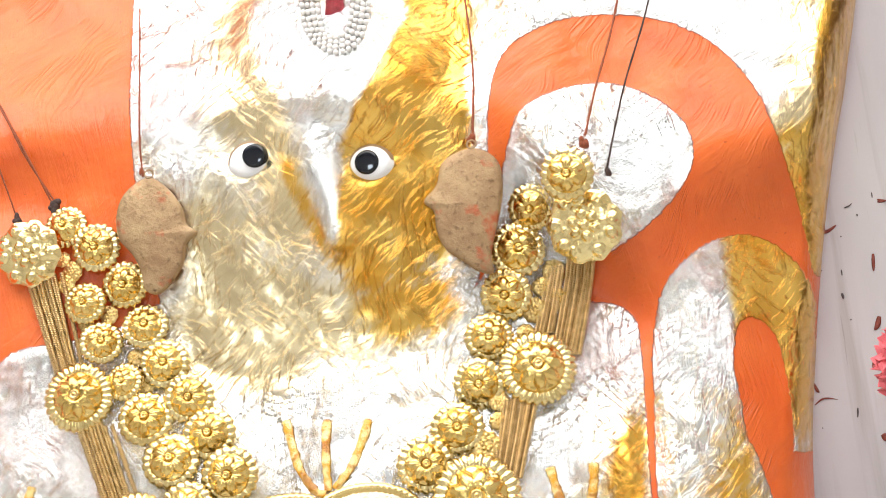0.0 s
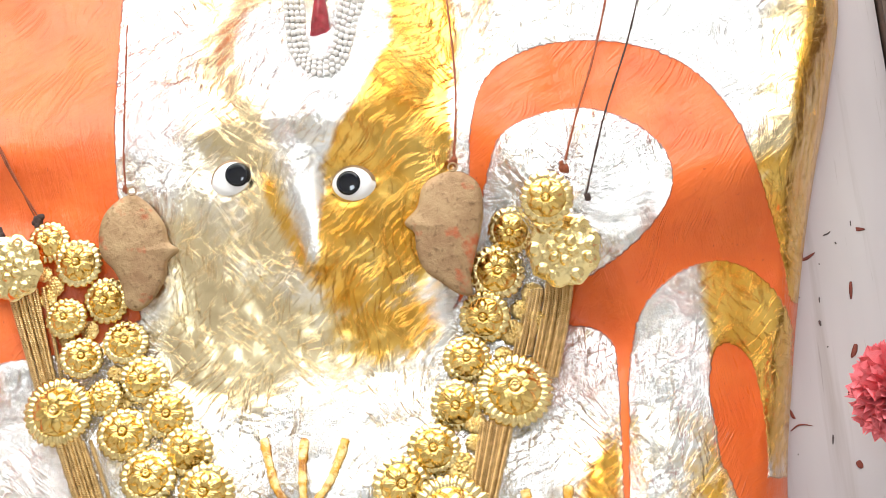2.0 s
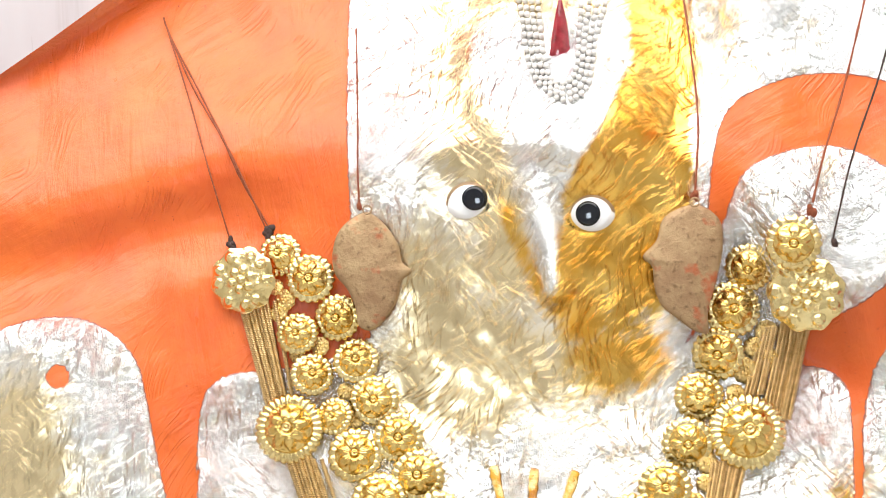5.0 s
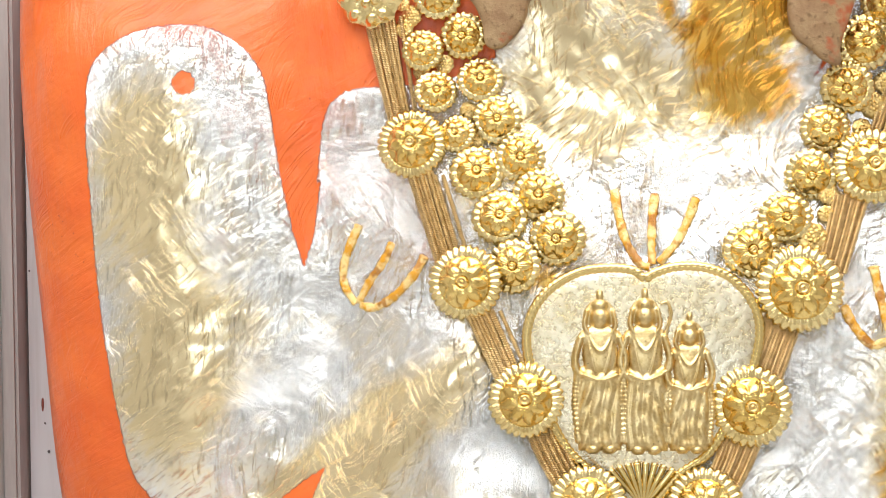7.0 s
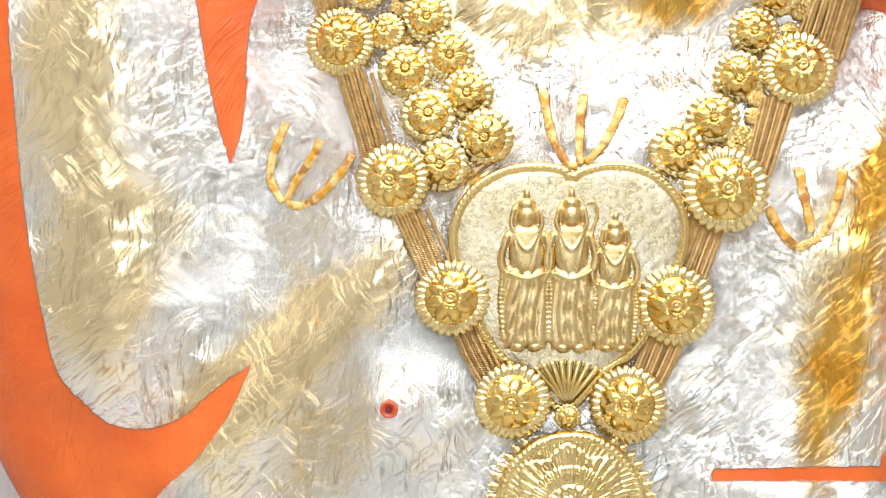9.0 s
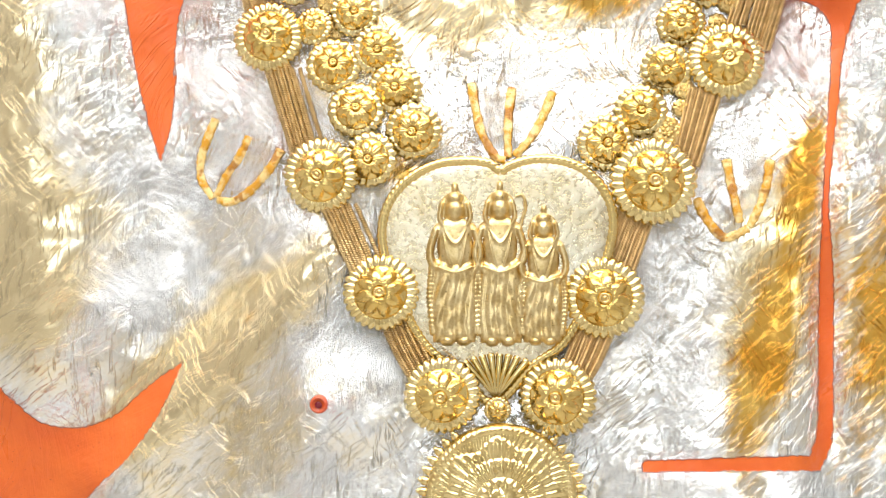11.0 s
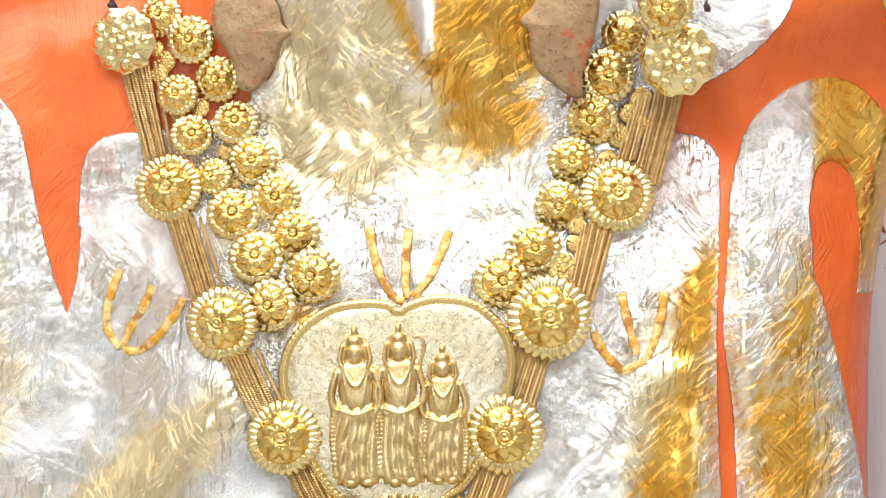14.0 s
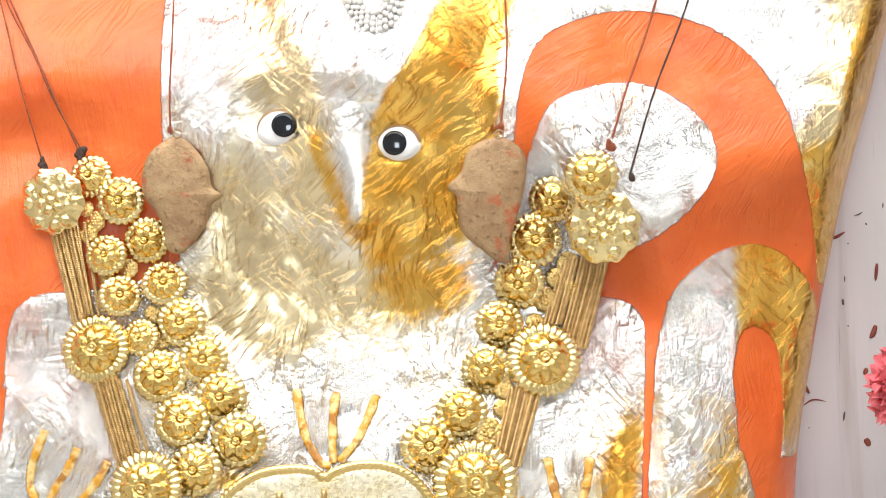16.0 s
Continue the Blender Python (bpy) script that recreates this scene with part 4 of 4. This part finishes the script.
child("rope_border", mesh_from("rope_border", *tube(loop, 0.0040, 12, lambda i, th: 0.09 * math.cos(th * 3 - i * 0.9), 0.8), BRASS_PALE), pendant, Matrix(), "twisted rope border")


def cast_figure(head, foot, wide, lean):
    """A small standing shape in low relief: one raised sheet with a plain head, robe, arms and folds."""
    across = np.linspace(-0.92, 0.92, 64)
    along = np.linspace(-0.06, 1.10, 150)
    u, t = np.meshgrid(across, along)

    def dome(cu, ct, ru, rt, high):
        return high * np.sqrt(np.clip(1 - ((u - cu) / ru) ** 2 - ((t - ct) / rt) ** 2, 0, 1))

    def limb(points, width, high):
        line = smooth_line(points, 8)
        near = np.min([((u - a) / width) ** 2 + ((t - b) / (width * 0.22)) ** 2 for a, b in line], axis=0)
        return high * np.sqrt(np.clip(1 - near, 0, 1))

    skirt = 0.55 + 0.10 * np.sin(np.clip(t, 0, 0.5) * 7)
    robe = 0.0050 * np.clip(1 - np.abs((u - 0.06 * lean) / skirt) ** 3, 0, 1) ** 0.5 * np.clip((t + 0.01) / 0.05, 0, 1) ** 0.5 * np.clip((0.56 - t) / 0.08, 0, 1) ** 0.5
    folds = 0.9 * np.abs(np.sin(11 * u + 5 * lean * t + 0.8 * np.sin(9 * t))) + 0.35 * np.sin(44 * (t + 0.45 * u * u + 0.3 * lean * u)) * (u * lean > -0.1)
    robe = np.where(robe > 0, robe + 0.0014 * folds * np.clip(robe / 0.004, 0, 1), 0)
    torso = dome(0, 0.64, 0.47, 0.19, 0.0062)
    garland = np.exp(-((t - 0.47 - 2.6 * u * u) / 0.022) ** 2) * (np.abs(u) < 0.36) + np.exp(-((t - 0.66 - 1.3 * u * u) / 0.014) ** 2) * (np.abs(u) < 0.3)
    torso = torso + 0.0016 * garland * (torso > 0.002)
    shapes = [robe, torso, dome(0, 0.75, 0.58, 0.085, 0.0050), dome(0, 0.885, 0.26, 0.078, 0.0085), dome(0, 0.965, 0.21, 0.050, 0.0070), dome(0, 1.035, 0.10, 0.04, 0.0055),
              dome(0, 0.905, 0.40, 0.105, 0.0030), dome(-0.2, 0.0, 0.19, 0.035, 0.0065), dome(0.22, 0.0, 0.19, 0.035, 0.0065)]
    for side in (-1, 1):
        shapes.append(limb([(side * 0.50, 0.75), (side * 0.64, 0.63), (side * 0.62, 0.54), (side * (0.42 - 0.1 * lean), 0.48 + 0.04 * lean * side)], 0.11, 0.0054))
        shapes.append(limb([(side * 0.60, 0.50), (side * 0.66, 0.30), (side * 0.58, 0.06)], 0.10, 0.0040))
        shapes.append(limb([(side * 0.34, 0.93), (side * 0.40, 0.84), (side * 0.30, 0.78)], 0.07, 0.0048))
    shapes.append(limb([(-0.42, 0.50), (0.0, 0.465), (0.42, 0.50)], 0.09, 0.0072))
    h = np.max(shapes, axis=0)
    rows, cols = h.shape
    verts = [on_plate(foot[0] + (head[0] - foot[0]) * b + a * wide * 1.2, foot[1] + (head[1] - foot[1]) * b, (0.0022 + q) if q > 0 else -0.003)
             for a, b, q in zip(u.ravel(), t.ravel(), h.ravel())]
    up = h.ravel() > 0
    faces = []
    for j in range(rows - 1):
        for i in range(cols - 1):
            q = (j * cols + i, j * cols + i + 1, (j + 1) * cols + i + 1, (j + 1) * cols + i)
            if any(up[k] for k in q):
                faces.append(q)
    return mesh_from("relief_figure", verts, faces, CAST)


for head, foot, wide, lean in ((*((-0.1459, 0.9689), (-0.1468, 0.8467),), 0.0262, -0.4), (*((-0.1092, 0.9698), (-0.1103, 0.846),), 0.0255, 0.5), (*((-0.0736, 0.9511), (-0.0753, 0.8461),), 0.0235, -0.2)):
    child("relief_figure", cast_figure(head, foot, wide, lean), pendant, Matrix(), "small standing figure cast in worn gilt brass")
bow = [on_plate(x, z, 0.003) for x, z in ((-0.0966, 0.9659), (-0.0911, 0.9668), (-0.0883, 0.9566), (-0.0928, 0.9381), (-0.0901, 0.901), (-0.0938, 0.8469),)]
child("relief_bow", mesh_from("relief_bow", *tube(smooth_line(bow, 6), 0.0013, 6), CAST), pendant, Matrix())
FAN_AT = (-0.1134, 0.7989)
for k, (x, z) in enumerate(((-0.1397, 0.8297), (-0.1327, 0.8326), (-0.1253, 0.8345), (-0.1178, 0.8355), (-0.1105, 0.8355), (-0.1031, 0.8351), (-0.0957, 0.8333), (-0.0883, 0.8305),)):
    rib = smooth_line([on_plate(FAN_AT[0], FAN_AT[1], 0.002), on_plate((FAN_AT[0] + x) / 2, (FAN_AT[1] + z) / 2, 0.004), on_plate(x, z, 0.003)], 6)
    child("fan_rib", mesh_from("fan_rib", *tube(rib, [0.0010 + 0.0022 * i / len(rib) for i in range(len(rib))], 8), BRASS_PALE), pendant, Matrix())
x, z, r = (-0.1129, 0.7885, 0.0101)
rosette(x, z, r, "small", 0.014)


# great round medallion under the pendant
MED = (-0.1102, 0.7133, 0.0586)


def medallion_face(r, th):
    """Rope edge, a ring of eight pointed petals, a ring of ribbed panels, a beaded boss."""
    if r > 0.995:
        return -0.06
    h = 0.17 * math.sqrt(max(0, 1 - r * r * 0.97))
    point = abs((th * 8 / (2 * math.pi)) % 1 - 0.5) * 2
    tip = 0.70 + 0.15 * point
    if r > 0.88:
        h += 0.035 * math.sin(math.pi * min(1, (r - 0.88) / 0.11)) * (0.7 + 0.3 * math.cos(th * 80 + r * 45))
    elif r > tip:
        h += 0.010 * math.cos(th * 72 + r * 20)
    elif r > 0.56:
        h += 0.045 * (1 - 0.5 * (r - 0.56) / (tip - 0.56)) + 0.009 * math.cos((th * 8 % (2 * math.pi) - math.pi) * 5)
    elif r > 0.34:
        h += 0.060 + 0.022 * abs(math.cos(th * 12)) ** 0.5 * math.sin(math.pi * (r - 0.34) / 0.22) + 0.004 * math.cos(th * 72)
    else:
        h += 0.055 + 0.05 * math.sqrt(max(0, 1 - (r / 0.34) ** 2)) + 0.02 * abs(math.cos(th * 9)) * math.exp(-((r - 0.27) / 0.04) ** 2)
    return h


med_pose = disc_pose(MED[0], MED[1], MED[2], 0.013, 2)
medallion = child("medallion", mesh_from("medallion", *polar([i / 70 for i in range(71)], 300, medallion_face), BRASS_PALE), necklace, med_pose, "large embossed round gilt medallion")
NUB = mesh_from("edge_bead", *merge(blob((0, 0, 0.2), (0.55, 0.8, 0.45), 12, 8), blob((0, 0.6, 0.3), (0.3, 0.35, 0.3), 8, 6)), BRASS_PALE)
for k in range(30):
    a = radians(-55 + (k % 15) * 8.0) + (math.pi if k >= 15 else 0)
    x, z = MED[0] + math.cos(a) * MED[2] * 1.10, MED[1] + math.sin(a) * MED[2] * 1.10
    q = on_idol(x, z, 0.008)
    child("edge_bead", NUB, medallion, Matrix.Translation(q) @ pose(0, 0, 0, 90, 0, 0) @ pose(0, 0, 0, 0, 0, math.degrees(a) - 90) @ Matrix.Scale(0.0068, 4))


# ---- copper leaf ornaments at the ears ----
def ear_ornament(outline, lift):
    me, rim = flat_plate("ear_ornament", outline, lift, 0.006, COPPER, 0.004)
    ob = new("ear_ornament", me)
    top = max(outline, key=lambda q: q[1])
    q = on_idol(top[0], top[1], lift)
    ring = [(q[0] + 0.0035 * math.cos(a), q[1] - 0.001, q[2] + 0.002 + 0.0035 * math.sin(a)) for a in np.linspace(0, 6.283, 17)]
    child("hanging_ring", mesh_from("hanging_ring", *tube(ring, 0.0007, 6), COPPER), ob, Matrix())
    return tagged(ob, "brown weathered copper ear ornament shaped like a mango leaf", "ornament", "ear ornaments")


ear_ornament([(-0.2223, 1.274), (-0.2368, 1.269), (-0.248, 1.258), (-0.2534, 1.241), (-0.2519, 1.224), (-0.2426, 1.211), (-0.2367, 1.196), (-0.2345, 1.18), (-0.2244, 1.176), (-0.2125, 1.185), (-0.2021, 1.2), (-0.1982, 1.215), (-0.189, 1.223), (-0.1966, 1.231), (-0.1992, 1.246), (-0.2092, 1.263)], 0.016)
ear_ornament([(0.0464, 1.264), (0.0307, 1.261), (0.019, 1.253), (0.013, 1.236), (0.0012, 1.224), (0.0083, 1.215), (0.0088, 1.198), (0.014, 1.182), (0.0275, 1.17), (0.0376, 1.161), (0.0499, 1.158), (0.0505, 1.174), (0.0582, 1.197), (0.0663, 1.224), (0.0671, 1.246), (0.0594, 1.258)], 0.016)


# ---- cords ----
def cord(points, radius, material, label, lift=0.006):
    line = smooth_line([on_idol(x, z, lift) for x, z in points], 14)
    v, f = tube(line, radius, 6, lambda i, th: 0.14 * math.cos(th * 2 + i * 1.1))
    return tagged(new("hanging_cord", mesh_from("hanging_cord", v, f, material)), label, "cord", "cords that hold the ornaments")


cord([(-0.384, 1.444), (-0.367, 1.38), (-0.3529, 1.319), (-0.3373, 1.257)], 0.0007, CORD, "thin red-brown cord tied to the necklace")
cord([(-0.384, 1.444), (-0.3778, 1.425), (-0.3565, 1.38), (-0.3268, 1.313), (-0.3065, 1.263)], 0.0008, CORD, "thin red-brown cord tied to the necklace")
cord([(-0.3828, 1.439), (-0.3632, 1.387), (-0.3399, 1.342), (-0.326, 1.307), (-0.3036, 1.263)], 0.0008, CORD, "thin red-brown cord tied to the necklace")
cord([(-0.2228, 1.425), (-0.226, 1.353), (-0.2285, 1.308), (-0.2286, 1.275)], 0.0008, CORD, "thin brown thread holding the ear ornament")
cord([(0.0501, 1.436), (0.0529, 1.389), (0.0543, 1.333), (0.0476, 1.274)], 0.0009, CORD, "thin brown thread holding the ear ornament")
cord([(0.1981, 1.424), (0.1755, 1.354), (0.155, 1.301), (0.1421, 1.261)], 0.0009, CORD, "thin red-brown cord tied to the necklace")
cord([(0.2254, 1.421), (0.2048, 1.361), (0.1784, 1.299), (0.1558, 1.23)], 0.0008, CORD_DARK, "thin dark cord tied to the necklace")


def knot(x, z, size, material, label, tall=1.3):
    q = on_idol(x, z, 0.010)
    pieces = [blob((q[0] + dice.uniform(-1, 1) * size * 0.5, q[1] + dice.uniform(-1, 1) * size * 0.3, q[2] + dice.uniform(-1, 1) * size * 0.7 * tall),
                   (size * dice.uniform(0.4, 0.75), size * 0.5, size * dice.uniform(0.4, 0.8) * tall), 9, 6, lambda th, ph: 0.12 * math.cos(5 * th) * math.sin(3 * ph)) for _ in range(6)]
    return tagged(new("cord_knot", mesh_from("cord_knot", *merge(*pieces), material)), label, "knot", "knots of the cords")


for x, z, size, mat, label in ((*(-0.3367, 1.253), 0.0045, CORD_DARK, "small dark tied cord knot"), (*(-0.3047, 1.26), 0.0052, CORD_DARK, "small dark tied cord knot"),
                               (*(0.1404, 1.256), 0.0042, CORD, "small red-brown tied cord knot"), (*(0.1344, 1.248), 0.0036, CORD, "small red-brown tied cord knot"),
                               (*(0.1568, 1.228), 0.0034, CORD_DARK, "small dark tied cord knot"), (*(0.047, 1.272), 0.0036, CORD, "small red-brown thread knot"), (*(-0.2288, 1.278), 0.0024, CORD, "small red-brown thread knot")):
    knot(x, z, size, mat, label)


# ---- pearl ornament on the forehead ----
ornament = tagged(new("forehead_ornament"), "U-shaped pearl forehead ornament with a red stone", "ornament")
JEWEL_AT = (-0.0541, 1.4)
ornament.matrix_basis = Matrix.Translation(on_idol(JEWEL_AT[0], JEWEL_AT[1]))
STONE = [(-0.0519, 1.444), (-0.0576, 1.427), (-0.063, 1.401), (-0.0658, 1.387), (-0.057, 1.378), (-0.0461, 1.384), (-0.0467, 1.404), (-0.0478, 1.425)]
me, rim = flat_plate("stone", STONE, 0.006, 0.006, RUBY, 0.004)
child("red_stone", me, ornament, Matrix(), "dark red faceted stone")
PEARL_MESH = mesh_from("pearl", *blob((0, 0, 0), (1, 1, 1), 10, 7), PEARL)
OUTER = smooth_line([(-0.0863, 1.447), (-0.0837, 1.419), (-0.0794, 1.383), (-0.0576, 1.36), (-0.0345, 1.369), (-0.0242, 1.407), (-0.0138, 1.436)], 30)
INNER = smooth_line([(-0.0693, 1.445), (-0.0687, 1.417), (-0.0654, 1.382), (-0.0562, 1.374), (-0.0447, 1.381), (-0.0394, 1.409), (-0.0354, 1.439)], 30)
for row in range(4):
    line = OUTER + (INNER - OUTER) * (row / 3.2)
    gone = 9.0
    for q, before in zip(line[1:], line[:-1]):
        gone += float(np.hypot(*(q - before)))
        if gone > 0.0052:
            gone = 0.0
            child("pearl", PEARL_MESH, ornament, Matrix.Translation(on_idol(q[0] + dice.uniform(-1, 1) * 0.0003, q[1], 0.003)) @ Matrix.Scale(0.0026 * dice.uniform(0.9, 1.08), 4))


# ---- saffron paste marks ----
def paste_mark(strokes, label):
    mark = tagged(new("paste_mark"), label, "paste mark", "three-pronged paste marks")
    x, z = strokes[0][0]
    mark.matrix_basis = Matrix.Translation(on_idol(x, z))
    for points, w0, w1 in [(s, 0.0038, 0.0030) for s in strokes]:
        line = smooth_line([on_idol(px, pz, 0.0012) for px, pz in points], 8)
        n = len(line)
        rad = [(w0 + (w1 - w0) * i / n) * (1 + 0.06 * math.sin(i * 1.7 + points[0][0] * 90) + 0.09 * math.sin(i * 0.7 + points[0][1] * 70)) for i in range(n)]
        rad[0] *= 0.6
        v, f = tube(line, rad, 8, lambda i, th: 0.10 * math.sin(i * 2.3 + th * 2), 0.30)
        child("stroke", mesh_from("stroke", v, f, PASTE), mark, Matrix())
    return mark


paste_mark([[(-0.131, 1.06), (-0.1281, 1.04), (-0.123, 1.018), (-0.1121, 0.9991), (-0.1039, 0.9963)], [(-0.0983, 1.056), (-0.1008, 1.035), (-0.1019, 1.017), (-0.102, 0.9982)], [(-0.0651, 1.052), (-0.0726, 1.033), (-0.0818, 1.016), (-0.0965, 0.9991)]], "orange saffron paste mark with three prongs above the pendant")
paste_mark([[(-0.3395, 1.033), (-0.3473, 1.015), (-0.3523, 0.9992), (-0.352, 0.9829), (-0.3431, 0.9674)], [(-0.3126, 1.018), (-0.3208, 1.001), (-0.3306, 0.9872), (-0.3409, 0.9683)], [(-0.2871, 1.007), (-0.2961, 0.9914), (-0.3114, 0.9743), (-0.3278, 0.9643), (-0.3396, 0.9664)]], "orange saffron paste mark with three prongs")
paste_mark([[(0.0749, 0.9952), (0.0777, 0.9796), (0.0824, 0.959), (0.0862, 0.943)], [(0.1103, 0.9942), (0.1074, 0.975), (0.1018, 0.9567), (0.0934, 0.9393)]], "pale saffron paste mark with two prongs")
paste_mark([[(0.0508, 0.9636), (0.0582, 0.9475), (0.0719, 0.9315), (0.0818, 0.9329), (0.0926, 0.9384)]], "pale saffron paste mark, a single bent stroke")

# ---- navel bead ----
x, z, r = (-0.26, 0.7944, 0.0074)
q = on_idol(x, z, 0.0)
bead = tagged(new("navel_bead", mesh_from("navel_bead", *polar([i / 10 for i in range(11)], 24, lambda s, th: 0.25 + 0.22 * math.exp(-((s - 0.75) / 0.18) ** 2) if s < 0.99 else -0.3), BEAD)), "small red ring-shaped bead pressed into the leaf", "bead")
bead.matrix_basis = Matrix.Translation(q + np.array((0, -0.001, 0))) @ pose(0, 0, 0, 90, 0, 0) @ Matrix.Scale(r, 4)
child("bead_centre", mesh_from("bead_centre", *blob((0, 0, 0.3), (0.4, 0.4, 0.25), 12, 7), RUBY), bead, bead.matrix_basis.copy())

# ---- carnation beside the idol ----
FLOWER = (0.3768, 1.04)
flower = tagged(new("carnation"), "red carnation flower with ruffled petals fixed to the board", "flower")
flower.matrix_basis = pose(FLOWER[0], 0.03, FLOWER[1])
PETALS = []
for kind in range(3):
    verts, faces = [], []
    for j in range(8):
        t = j / 7
        for i in range(13):
            s = (i / 12 - 0.5) * 2
            ruffle = 0.13 * t * t * math.sin(i * 1.9 + kind * 2) + 0.05 * t * math.sin(i * 4.1 + kind)
            tooth = 0.07 * t ** 4 * math.cos(i * math.pi)
            verts.append((s * (0.12 + 0.55 * t ** 0.8), ruffle, t * (1 - 0.18 * s * s) + tooth))
    for j in range(7):
        for i in range(12):
            a = j * 13 + i
            faces.append((a, a + 1, a + 14, a + 13))
    me = mesh_from("petal", verts, faces, PETAL)
    PETALS.append(me)
for k in range(64):
    zc = 1 - 1.25 * (k + 0.5) / 64
    a = k * 2.39996
    r = math.sqrt(max(0, 1 - zc * zc))
    d = Vector((r * math.cos(a), -zc, r * math.sin(a)))
    m = Matrix.Translation(Vector((FLOWER[0], 0.03, FLOWER[1]))) @ d.to_track_quat("Z", "Y").to_matrix().to_4x4() @ pose(0, 0, 0, 0, 0, dice.uniform(0, 360)) @ Matrix.Scale(0.040 * dice.uniform(0.85, 1.05), 4)
    child("petal", PETALS[k % 3], flower, m)
v, f = tube(smooth_line([(FLOWER[0], 0.03, FLOWER[1]), (FLOWER[0] + 0.01, 0.075, FLOWER[1] - 0.01), (FLOWER[0] + 0.012, WALL_Y + 0.001, FLOWER[1] - 0.014)], 6), [0.008] * 4 + [0.003] * 9, 8)
child("stem", mesh_from("stem", v, f, STEM), flower, Matrix(), "green calyx and stem")
